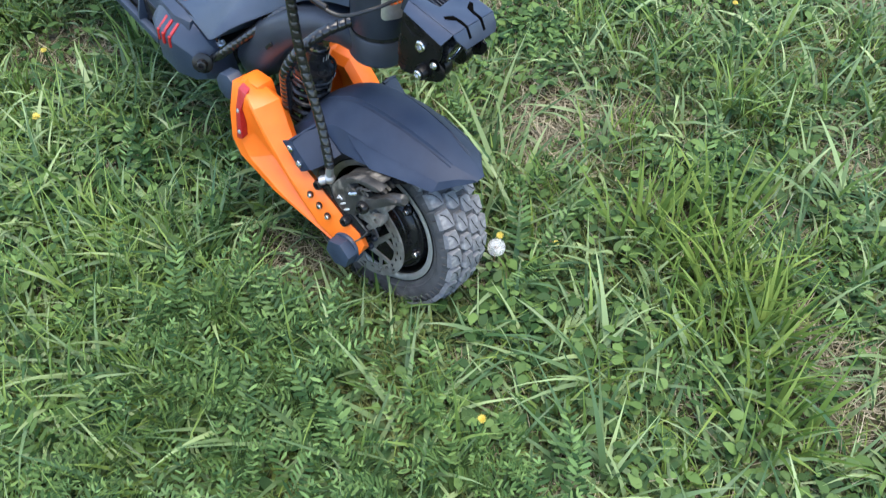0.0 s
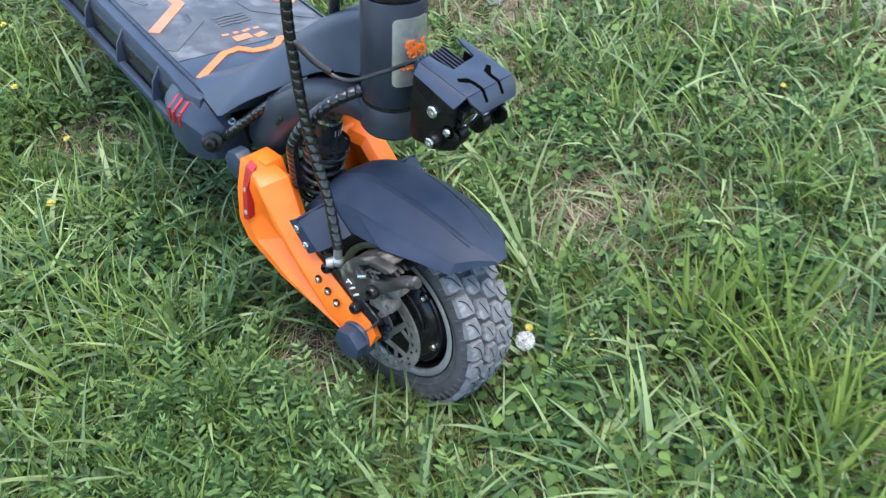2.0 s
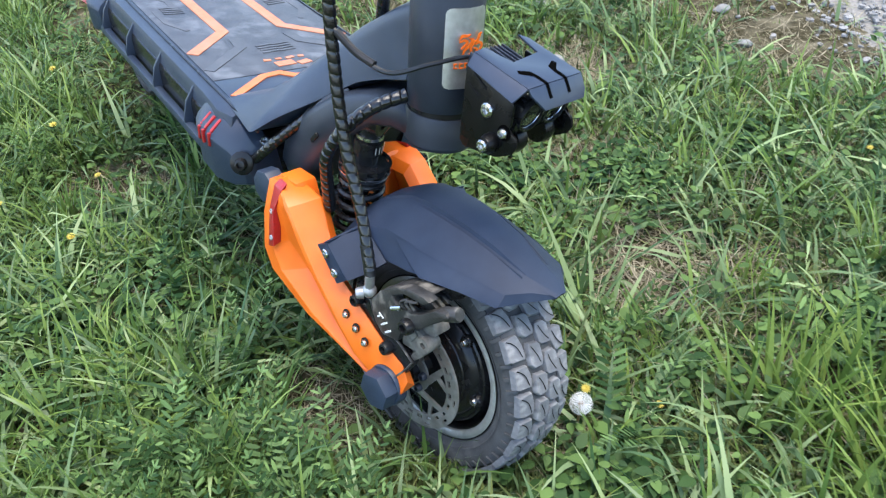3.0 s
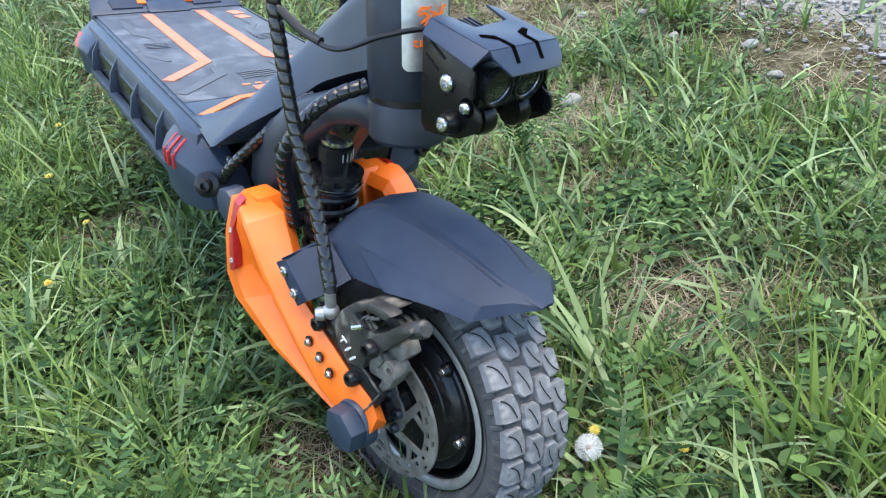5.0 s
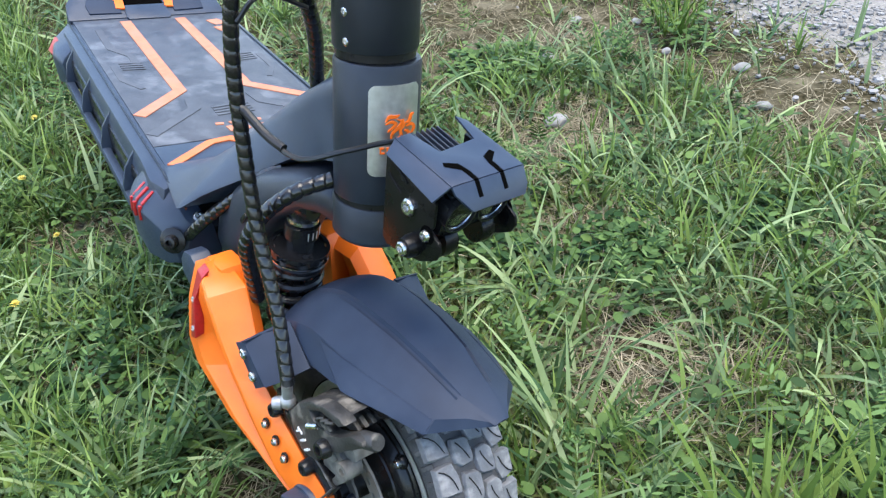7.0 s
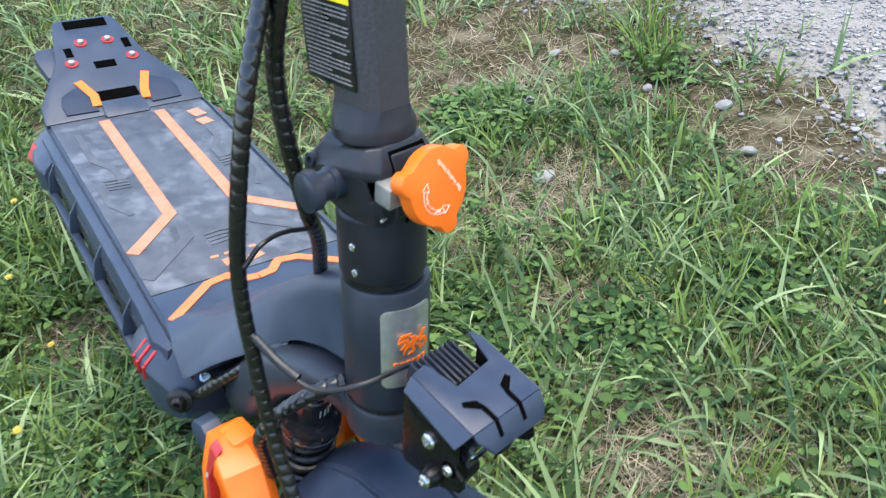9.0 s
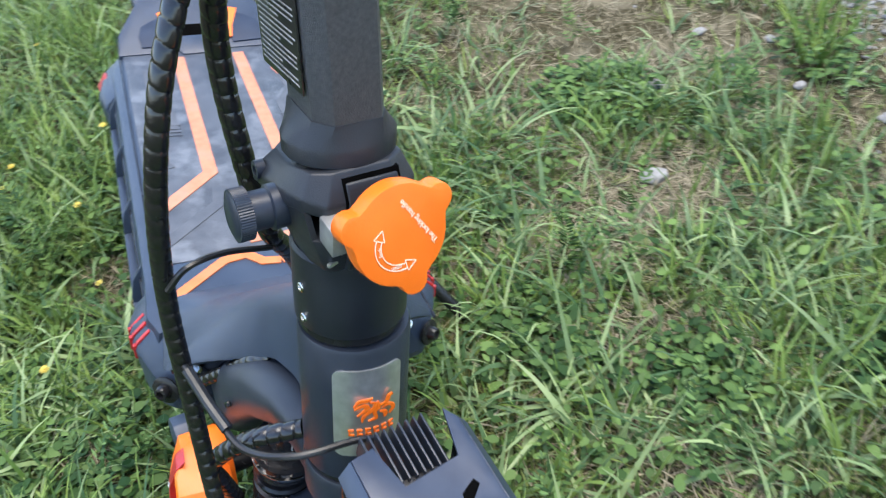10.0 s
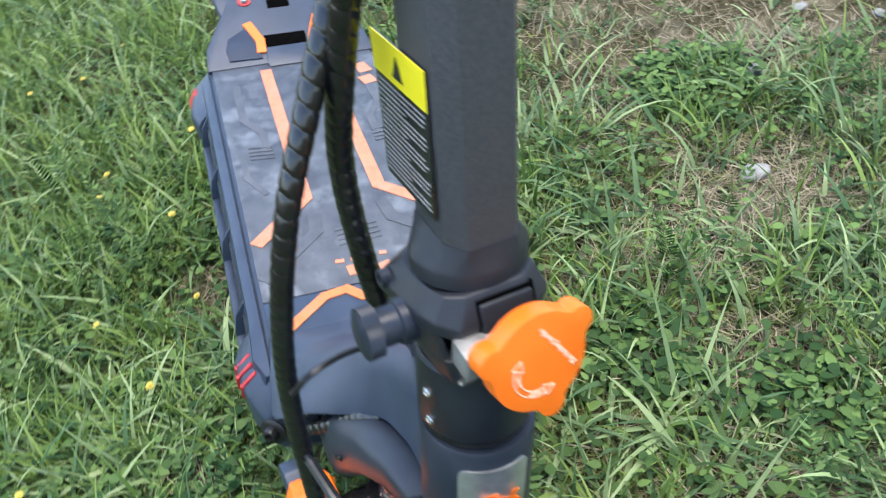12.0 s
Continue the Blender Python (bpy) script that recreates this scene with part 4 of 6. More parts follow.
# Nose underside in black: the shade below the deck is put into its colour.
nose = prism([(-0.345, 0.130), (-0.322, 0.126), (-0.302, 0.108), (-0.306, 0.078), (-0.330, 0.062), (-0.350, 0.08)], "y", -0.10, 0.10, 0.004)
part("deck_nose", nose, GLOSSBLACK, deck, "underside of the deck nose, coloured black for its shade", DK)
part("deck_mat", prism([(-0.958, -0.118), (-0.958, 0.118), (-0.43, 0.118), (-0.43, -0.118)], "z", 0.150, 0.1535, 0.001), MAT, deck, "smoky grey patterned rubber deck mat", DK)
part("deck_front_plate", prism([(-0.429, -0.118), (-0.429, 0.118), (-0.345, 0.118), (-0.345, -0.118)], "z", 0.148, 0.1530, 0.001), SHELL, deck, "dark plain front plate of the deck", DK)


def stripe(points, width, z0, z1):
    """Bent flat stripe with mitred corners."""
    pts = [Vector(p) for p in points]
    left, right = [], []
    for i, p in enumerate(pts):
        d0 = (p - pts[i - 1]).normalized() if i else (pts[1] - p).normalized()
        d1 = (pts[i + 1] - p).normalized() if i < len(pts) - 1 else d0
        n0, n1 = Vector((-d0.y, d0.x)), Vector((-d1.y, d1.x))
        b = (n0 + n1).normalized()
        k = width / 2 / max(0.35, b.dot(n0))
        left.append(p + b * k)
        right.append(p - b * k)
    bm = bmesh.new()
    for a in range(len(pts) - 1):
        polygon_prism(bm, [left[a], left[a + 1], right[a + 1], right[a]], "z", z0, z1)
    bmesh.ops.remove_doubles(bm, verts=bm.verts[:], dist=1e-5)
    return finish(bm)


for s in (-1, 1):
    part("chevron_stripe", stripe([(-0.935, s * 0.0430), (-0.598, s * 0.0445), (-0.525, s * 0.112)], 0.0165, 0.1530, 0.1548), ORANGEMAT, deck, "faded orange chevron stripe", DK)
    part("relief_stripe", stripe([(-0.565, s * 0.040), (-0.530, s * 0.044), (-0.462, s * 0.112)], 0.015, 0.1530, 0.1544), MATLINE, deck, m=DK)
    part("relief_stripe", stripe([(-0.90, s * 0.090), (-0.80, s * 0.092), (-0.76, s * 0.072), (-0.72, s * 0.072)], 0.010, 0.1530, 0.1542), MATLINE, deck, m=DK)
    part("relief_stripe", stripe([(-0.72, s * 0.104), (-0.66, s * 0.104), (-0.62, s * 0.086)], 0.008, 0.1530, 0.1542), MATLINE, deck, m=DK)
    for k in range(4):
        part("grip_line", block((0.004, 0.030, 0.0016), (-0.70 - 0.009 * k, s * 0.080, 0.1538), (0, 0, s * 8)), MATLINE, deck, m=DK)
    for k in range(4):
        part("grip_line", block((0.004, 0.024, 0.0016), (-0.50 - 0.009 * k, s * 0.012, 0.1538), (0, 0, 6)), MATLINE, deck, m=DK)
    part("front_zigzag", stripe([(-0.372, s * 0.112), (-0.420, s * 0.056), (-0.424, s * 0.032), (-0.408, s * 0.018), (-0.405, s * 0.0003)], 0.0115, 0.1528, 0.1545), ORANGEPRINT, deck, "orange zigzag stripe", DK)
for k, (x, y, w, h) in enumerate(((-0.470, -0.030, 0.006, 0.010), (-0.470, -0.014, 0.006, 0.008), (-0.470, 0.002, 0.006, 0.012), (-0.470, 0.018, 0.006, 0.008), (-0.452, -0.012, 0.016, 0.026), (-0.448, 0.014, 0.012, 0.018))):
    part("print_bar", block((w, h, 0.0012), (x, y, 0.1540), (0, 0, 12 * (k % 3) - 8)), ORANGEMAT, deck, "orange printed shape", DK)
for x, w in ((-0.90, 0.030), (-0.862, 0.024)):
    part("print_bar", block((w, 0.020, 0.0012), (x, 0.093, 0.1540), (0, 0, 14)), ORANGEMAT, deck, "orange printed shape", DK)

# rear foot rest
tail_m = DK @ Matrix.Translation((-0.955, 0, 0.150)) @ pose(0, 0, 0, 0, 18, 0)
rest_out = [(0.0, -0.124), (-0.045, -0.120), (-0.150, -0.072), (-0.250, -0.052), (-0.262, -0.044), (-0.262, 0.044), (-0.250, 0.052), (-0.150, 0.072), (-0.045, 0.120), (0.0, 0.124)]
rest = part("rear_foot_rest", prism(rest_out, "z", -0.022, 0.006, 0.004, 2), SHELL, scooter, "dark sloping rear foot rest", tail_m, 30)
part("rest_body", loft([[(0, -0.12, -0.08), (0, 0.12, -0.08), (0, 0.12, -0.02), (0, -0.12, -0.02)], [(-0.14, -0.07, -0.10), (-0.14, 0.07, -0.10), (-0.14, 0.07, -0.02), (-0.14, -0.07, -0.02)], [(-0.25, -0.045, -0.05), (-0.25, 0.045, -0.05), (-0.25, 0.045, -0.02), (-0.25, -0.045, -0.02)]], bevel=0.004), SHELL, rest, m=tail_m)
for y, x in ((-0.049, -0.138), (0.049, -0.138), (-0.021, -0.190), (0.023, -0.190)):
    part("red_washer", lathe([(0, 0.005), (0.0105, 0.005), (0.0105, 0.0075), (0, 0.0075)], 20), RED, rest, "red washer", tail_m @ Matrix.Translation((x, y, 0)))
    part("dome_bolt", bolt(0.0055, 0.005, (x, y, 0.0074), (0, 0, 1), False), DIRTYSILVER, rest, "silver dome bolt", tail_m)
for x, y, w, h in ((-0.126, 0.001, 0.018, 0.034), (-0.243, 0.0, 0.022, 0.070), (-0.168, -0.046, 0.024, 0.012), (-0.176, 0.050, 0.026, 0.012), (-0.043, -0.002, 0.030, 0.062)):
    part("slot", block((w, h, 0.002), (x, y, 0.0062), (0, 0, 0), 0.0008), VOID, rest, "dark slot", tail_m)
part("tongue_plate", prism([(-0.030, -0.034), (-0.030, 0.030), (0.004, 0.033), (0.010, 0.030), (0.010, -0.034), (0.004, -0.037)], "z", 0.0040, 0.0092, 0.001), SHELL, rest, "flat tongue plate", tail_m)
for s in (-1, 1):
    part("orange_mark", stripe([(-0.087, s * 0.0535), (-0.046, s * 0.0395), (-0.021, s * 0.0385 - 0.003)], 0.0135, 0.0070, 0.0098), ORANGE, rest, "orange mark", tail_m)
    part("side_pad", prism([(-0.012, s * 0.090), (-0.010, s * 0.042), (-0.048, s * 0.042), (-0.078, s * 0.056), (-0.058, s * 0.086), (-0.036, s * 0.092)], "z", 0.0050, 0.0085, 0.001), PLASTIC, rest, "flat grip pad", tail_m)
part("handle_ear", prism([(-0.215, -0.050), (-0.212, -0.088), (-0.196, -0.096), (-0.135, -0.088), (-0.13, -0.068)], "z", -0.030, -0.012, 0.003), SHELL, rest, "dark side lug", tail_m)
add_wheel("rear", DK @ Matrix.Translation((-1.13, 0, -0.002)), tread=False)
for s in (-1, 1):
    part("rear_swing_arm", prism([(-0.93, 0.06), (-0.93, 0.09), (-1.0, 0.075), (-1.14, 0.02), (-1.15, -0.012), (-1.12, -0.02), (-1.0, 0.035)], "y", s * 0.066, s * 0.080, 0.003), ORANGE, scooter, "orange rear swing arm", DK)
    part("rear_axle_nut", bolt(0.016, 0.014, (-1.13, s * 0.080, 0.0), (0, s, 0)), CHROME, scooter, "steel axle nut", DK)
part("kickstand", joined(tube([(-0.60, 0.11, 0.058), (-0.56, 0.175, 0.020), (-0.505, 0.271, -0.085)], 0.009, 12), block((0.05, 0.05, 0.02), (-0.60, 0.10, 0.060), (0, 0, 0), 0.004)), GLOSSBLACK, scooter, "black metal kickstand", DK)

# lamp on the crown
def lamp_plate(s):
    out = [(-0.013, 0.316), (0.036, 0.306), (0.0425, 0.301), (0.0420, 0.2830), (0.0395, 0.2790), (0.0430, 0.2765), (0.0490, 0.2735), (0.0510, 0.2660), (0.0470, 0.2585), (0.0400, 0.2545), (0.0300, 0.2495), (0.0100, 0.2465), (-0.0080, 0.2450), (-0.013, 0.250)]
    return prism(out, "y", s * 0.036 + 0.004, s * 0.0385 + 0.004, 0.0006)


LF = SF
lamp = part("lamp_housing", joined(block((0.046, 0.060, 0.030), (0.020, 0.004, 0.290), (0, 18, 0), 0.005), block((0.03, 0.05, 0.03), (-0.012, 0.004, 0.262), (0, 0, 0), 0.004)), GLOSSBLACK, scooter, "black twin headlamp with folded metal visor", LF)
for s in (-1, 1):
    part("side_plate", lamp_plate(s), LAMPBLACK, lamp, "glossy black side plate", LF)
    part("bolt_boss", bolt(0.0088, 0.011, (0.0240, s * 0.0385 + 0.004, 0.2610), (0, s, 0), False), LAMPBLACK, lamp, "black spacer", LF)
    part("bolt_hole", bolt(0.0072, 0.0006, (0.0365, s * 0.0385 + 0.004, 0.2745), (0, s, 0), False), VOID, lamp, "dark bolt hole", LF)
    part("bolt", bolt(0.0054, 0.003, (0.0240, s * 0.0495 + 0.004, 0.2610), (0, s, 0)), CHROME, lamp, "silver bolt", LF)
    for x, z, r in ((0.016, 0.2875, 0.0066), (0.0360, 0.2740, 0.0046)):
        part("bolt", bolt(r, 0.004, (x, s * 0.0385 + 0.004, z), (0, s, 0)), CHROME, lamp, "silver bolt", LF)
    for k in range(2):
        part("plate_slot", block((0.018, 0.0008, 0.0018), (0.004 - 0.006 * k, s * 0.0388 + 0.004, 0.309 - 0.010 * k), (0, 32, 0)), SIPE, lamp, m=LF)
    part("lower_knob", lathe([(0, -0.006), (0.012, -0.006), (0.013, 0), (0.012, 0.006), (0, 0.006)], 20, "y"), LAMPBLACK, lamp, m=LF @ Matrix.Translation((0.030, 0.004 + s * 0.018, 0.262)))


def visor():
    """Folded sheet: two rear prongs, a slotted top, a front lip and side folds."""
    t = Matrix.Translation((0.051, 0.004, 0.3165)) @ pose(0, 0, 0, 0, 10.5, 0)
    top = [(0, -0.034), (0, 0.034), (-0.062, 0.034), (-0.070, 0.029), (-0.040, 0.022), (-0.036, -0.014), (-0.064, -0.020), (-0.062, -0.034)]
    a = prism(top, "z", -0.0010, 0.0010, 0.0004)
    a.transform(t)
    lip = prism([(-0.034, 0.0), (0.034, 0.0), (0.033, -0.013), (0.028, -0.020), (-0.022, -0.020), (-0.033, -0.006)], "x", -0.001, 0.001, 0.0004)
    lip.transform(t @ pose(0, 0, 0, 0, -44, 0))
    bms = [a, lip]
    for s in (-1, 1):
        side = prism([(0.0, 0.0), (-0.062, 0.0), (-0.060, -0.012), (-0.004, -0.016)], "y", -0.001, 0.001, 0.0004)
        side.transform(t @ Matrix.Translation((0, s * 0.034, 0)) @ pose(0, 0, 0, s * 38, 0, 0))
        bms.append(side)
    return joined(*bms), t


def lip_cut(s):
    b = block((0.0028, 0.0035, 0.012), (0.0, s * 0.012, -0.006))
    b.transform(pose(0, 0, 0, 0, -44, 0))
    return b


vbm, VT = visor()
vis = part("visor", vbm, VISORSKY, lamp, "satin black folded metal visor with cut slots", LF, 30)
for s in (-1, 1):
    part("cut_slot", joined(prism([(-0.024, s * 0.022), (-0.019, s * 0.012), (-0.010, s * 0.010), (0.0002, s * 0.010), (0.0002, s * 0.014), (-0.012, s * 0.0145), (-0.020, s * 0.024)], "z", -0.0012, 0.0014), lip_cut(s)), VOID, vis, "dark cut slot", LF @ VT)
for k in range(9):
    part("cooling_fin", block((0.034, 0.0014, 0.018), (-0.012, 0.004 - 0.0200 + 0.0050 * k, 0.3085), (0, 11, 0), 0.0004), METALBLACK, lamp, "black cooling fin", LF)
for s in (-1, 1):
    lm = LF @ Matrix.Translation((0.0285, 0.004 + s * 0.0155, 0.2905)) @ pose(0, 0, 0, 0, 104, 0) @ Matrix.Diagonal((0.84, 0.84, 0.85, 1))
    part("lamp_reflector", lathe([(0.0, 0.010), (0.0030, 0.0105), (0.0050, 0.0085), (0.0095, 0.0100), (0.0135, 0.0140), (0.0148, 0.018), (0.0160, 0.018), (0.0160, 0.002), (0.0, 0.002)], 32), REFLECTOR, lamp, "mirror lamp reflector", lm)
    g = lathe([(0, 0.0195), (0.010, 0.0190), (0.0146, 0.0172), (0.0146, 0.0160), (0.010, 0.0176), (0, 0.0180)], 28)
    gl = part("lens", g, GLASS, lamp, "clear glass lens", lm)
    gl.visible_shadow = False
    part("lens_bezel", lathe([(0.0150, 0.012), (0.0175, 0.012), (0.0175, 0.0205), (0.0155, 0.0205)], 32, closed=True), GLOSSBLACK, lamp, m=lm)

# stem, folding clamp and locking handle
ct = Matrix.Translation((rake(0.385), 0, 0.385)) @ pose(0, 0, 0, 0, -3.1, 0)
collar = part("stem_collar", lathe([(0, -0.030), (0.0375, -0.030), (0.0385, -0.0285), (0.0385, 0.022), (0.0365, 0.0245), (0, 0.0245)], 64), CLAMPBLACK, scooter, "satin black stem collar", TF @ ct)
part("collar_groove", lathe([(0, -0.0365), (0.0362, -0.0365), (0.0362, -0.0295), (0, -0.0295)], 48), GLOSSBLACK, collar, m=TF @ ct)
for a, z in ((-80, 0.000), (-78, -0.022), (62, -0.006), (150, 0.0)):
    x, y = 0.0382 * math.cos(radians(a)), 0.0382 * math.sin(radians(a))
    part("grub_screw", bolt(0.0034, 0.0016, (x, y, z), (x, y, 0)), CHROME, collar, "small steel grub screw", TF @ ct)


def clamp_body():
    """Angular casting round the stem: a sloping roof, an open front pocket, a lug to one side and a tapering base."""
    edge = [(0.027, -0.042, 0.456), (0.037, -0.031, 0.4535), (0.037, 0.018, 0.4535), (0.027, 0.031, 0.4545), (-0.026, 0.031, 0.4545), (-0.040, 0.020, 0.454), (-0.046, -0.030, 0.446), (-0.040, -0.047, 0.442), (-0.002, -0.047, 0.450), (0.016, -0.0455, 0.4545)]
    top = [(0.022, -0.034, 0.4675), (0.0285, -0.024, 0.4685), (0.0285, 0.012, 0.4685), (0.020, 0.024, 0.4685), (-0.020, 0.024, 0.4685), (-0.032, 0.014, 0.4680), (-0.034, -0.026, 0.462), (-0.028, -0.036, 0.458), (-0.008, -0.0375, 0.4595), (0.009, -0.0375, 0.4655)]
    roof = loft([[(x, y, z - 0.0075) for x, y, z in edge], edge, top], bevel=0.0016, segments=3)
    high = [(0.028, -0.042), (0.028, -0.038), (0.012, -0.037), (0.012, 0.026), (0.024, 0.030), (-0.026, 0.031), (-0.040, 0.020), (-0.044, -0.030), (-0.038, -0.0465), (0.0, -0.0465), (0.016, -0.045)]
    low = [(0.032, -0.0385), (0.032, -0.0350), (0.012, -0.034), (0.012, 0.026), (0.026, 0.030), (-0.026, 0.030), (-0.038, 0.020), (-0.040, -0.029), (-0.031, -0.041), (0.0, -0.0425), (0.018, -0.0415)]
    core = loft([[(x, y, 0.431) for x, y in low], [(x, y, 0.4485 if x > -0.02 else 0.442) for x, y in high]])
    rim = [(0.032, -0.0387), (0.0385, -0.031), (0.0385, 0.018), (0.027, 0.030), (-0.026, 0.030), (-0.038, 0.020), (-0.040, -0.029), (-0.031, -0.0412), (0.0, -0.0427), (0.018, -0.0417)]
    foot = [(0.034, -0.0345), (0.0385, -0.029), (0.0385, 0.016), (0.026, 0.028), (-0.025, 0.028), (-0.036, 0.018), (-0.037, -0.026), (-0.028, -0.037), (0.0, -0.0395), (0.02, -0.0385)]
    base = loft([[(x * 0.90, y * 0.90, 0.4090) for x, y in foot], [(x, y, 0.4185) for x, y in foot], [(x, y, 0.4325) for x, y in rim]], bevel=0.0010, segments=2)
    bm = joined(roof, core, base)
    bm.transform(Matrix.Translation((-0.108 - rake(0.437), 0, -0.437)))
    return bm


clamp = part("folding_clamp", clamp_body(), CLAMPBLACK, scooter, "black metal folding clamp", TF @ Matrix.Translation((rake(0.437), 0, 0.437)), 30)
CM = TF @ Matrix.Translation((-0.108, 0, 0))
# Black sheet across the pocket's back wall, painting the shade inside it.
part("clamp_recess_shade", block((0.003, 0.060, 0.017), (0.0128, -0.005, 0.4400), (0, 0, 0), 0.0005), VOID, clamp, "black sheet for the shade in the latch recess", CM)
part("hood_gap", prism([(0.0250, 0.4650), (0.0310, 0.4652), (0.0376, 0.4537), (0.0376, 0.4460), (0.025, 0.4460)], "y", -0.0195, 0.0170), VOID, clamp, "dark gap round the hood", CM)
part("clamp_hood", prism([(0.0250, 0.4628), (0.0334, 0.4630), (0.0392, 0.4525), (0.0405, 0.4460), (0.033, 0.4430)], "y", -0.0180, 0.0155, 0.0016, 3), CLAMPBLACK, clamp, "black rounded clamp hood", CM)
part("latch_plate", block((0.0180, 0.046, 0.0155), (0.0435, -0.0125, 0.4412), (0, 2, 0), 0.0012), DIRTYSILVER, clamp, "bare steel latch block", CM)
part("clamp_lip", block((0.003, 0.0085, 0.0024), (0.0380, -0.0285, 0.4185), (0, 0, 20), 0.001), SILVER, clamp, "bright worn edge", CM)
part("clamp_jaw", prism([(0.028, 0.4090), (0.0400, 0.4110), (0.0440, 0.4180), (0.0430, 0.4290), (0.028, 0.4290)], "y", -0.0200, 0.014, 0.0022, 3), CLAMPBLACK, clamp, "black lower clamp jaw", CM)
part("jaw_seam", block((0.004, 0.0012, 0.016), (0.0425, -0.0080, 0.4190), (0, 8, 0)), VOID, clamp, "dark jaw seam", CM)
knob_at = TF @ Matrix.Translation((-0.110, -0.0075, 0.4380))
kn = []
for i in range(120):
    a = 2 * math.pi * i / 120
    kn.append(((0.0150 if i % 2 else 0.0146) * math.cos(a), (0.0150 if i % 2 else 0.0146) * math.sin(a)))
wheel_k = prism(kn, "z", 0.0, 0.009)
wheel_k.transform(pose(0, -0.057, 0, 90, 0, 0))
shaft = lathe([(0, -0.058), (0.0112, -0.058), (0.0112, -0.045), (0.0130, -0.044), (0.0130, -0.034), (0, -0.036)], 28, "y")
part("clamp_knob", joined(wheel_k, shaft, lathe([(0, -0.0675), (0.011, -0.0675), (0.0135, -0.066), (0, -0.0655)], 32, "y")), METALBLACK, clamp, "black knurled clamp knob", knob_at)
part("cable_eye", lathe([(0.003, -0.003), (0.0055, -0.003), (0.0055, 0.003), (0.003, 0.003)], 24, "y", closed=True), PAINT, clamp, "small cable eye", TF @ Matrix.Translation((-0.138, -0.046, 0.446)))

# locking handle
HN = Vector((0.971, 0.015, 0.240)).normalized()
HX = (Vector((0, 1, 0)) - HN * HN.y).normalized()
HY = HN.cross(HX)
HM = TF @ Matrix.Translation((-0.0382, -0.0012, 0.4480)) @ Matrix(((HX.x, HY.x, HN.x, 0), (HX.y, HY.y, HN.y, 0), (HX.z, HY.z, HN.z, 0), (0, 0, 0, 1))) @ Matrix.Diagonal((1.0, 0.955, 1, 1))
outline = []
for i in range(120):
    a = 2 * math.pi * i / 120
    r = 0.0293
    for lobe in (161, 31, -77):
        d = abs((math.degrees(a) - lobe + 180) % 360 - 180)
        if d < 26:
            c = 0.0295 * math.cos(radians(d))
            h = 0.0088 ** 2 - (0.0295 * math.sin(radians(d))) ** 2
            if h > 0:
                r = max(r, c + math.sqrt(h))
        if d < 26:
            r = max(r, 0.0293 + 0.003 * (1 - d / 26))
    outline.append((r * math.cos(a), r * math.sin(a)))
hand = part("locking_handle", prism(outline, "z", -0.0135, 0.0, 0.0014, 2), ORANGE, scooter, "bright orange three-lobed locking handle", HM, 40)
part("handle_boss", lathe([(0, -0.030), (0.010, -0.030), (0.012, -0.013), (0, -0.013)], 24), METALBLACK, hand, m=HM)


def arc_band(r, w, a0, a1, n=20):
    bm = bmesh.new()
    for i in range(n):
        p, q = radians(a0 + (a1 - a0) * i / n), radians(a0 + (a1 - a0) * (i + 1) / n)
        polygon_prism(bm, [((r - w) * math.cos(p), (r - w) * math.sin(p)), ((r + w) * math.cos(p), (r + w) * math.sin(p)), ((r + w) * math.cos(q), (r + w) * math.sin(q)), ((r - w) * math.cos(q), (r - w) * math.sin(q))], "z", 0.0, 0.0004)
    return bm


AM = HM @ pose(-0.0018, -0.0048, 0, 0, 0, -9) @ Matrix.Diagonal((0.830, 0.790, 1, 1))
part("arrow_line", arc_band(0.0145, 0.0003, 165, 293), HANDLEPRINT, hand, "white arrow outline", AM)
part("arrow_line", arc_band(0.0188, 0.0003, 165, 293), HANDLEPRINT, hand, "white arrow outline", AM)
for a, sg in ((165, -1), (293, 1)):
    tri = [(0.0125, 0.0), (0.0210, 0.0), (0.0168, 0.0078)]
    pts = [(x, y * sg) for x, y in tri]
    ab = bmesh.new()
    for p, q in zip(pts, pts[1:] + pts[:1]):
        p, q = Vector(p), Vector(q)
        nn = Vector((-(q - p).y, (q - p).x)).normalized() * 0.0003
        polygon_prism(ab, [p - nn, q - nn, q + nn, p + nn], "z", 0.0, 0.0004)
    part("arrow_head", ab, HANDLEPRINT, hand, "white arrow head", AM @ Matrix.Rotation(radians(a), 4, "Z"))
for words, size, at, turn in (("The locking handle", 0.0047, (0.0112, 0.0056), 127), ("lock", 0.0034, (-0.0144, -0.0055), 96), ("open", 0.0034, (-0.0050, -0.0176), 178)):
    part("lettering", text_mesh(words, size, 0.0002), HANDLEPRINT, hand, "white printed lettering", HM @ pose(at[0], at[1], 0.0003, 0, 0, turn))


# octagonal stem
def stem_section(z, k=1.0):
    """The stem leans a little to the side as it rises."""
    side = -0.0028 - 0.06 * (z - 0.475)
    pts = [(0.025, -0.0150), (0.025, 0.0140), (0.015, 0.0205), (-0.020, 0.0205), (-0.030, 0.0120), (-0.030, -0.0138), (-0.020, -0.0240), (0.014, -0.0240)]
    return [(rake(z) + x * k, side + y * k, z) for x, y in pts]


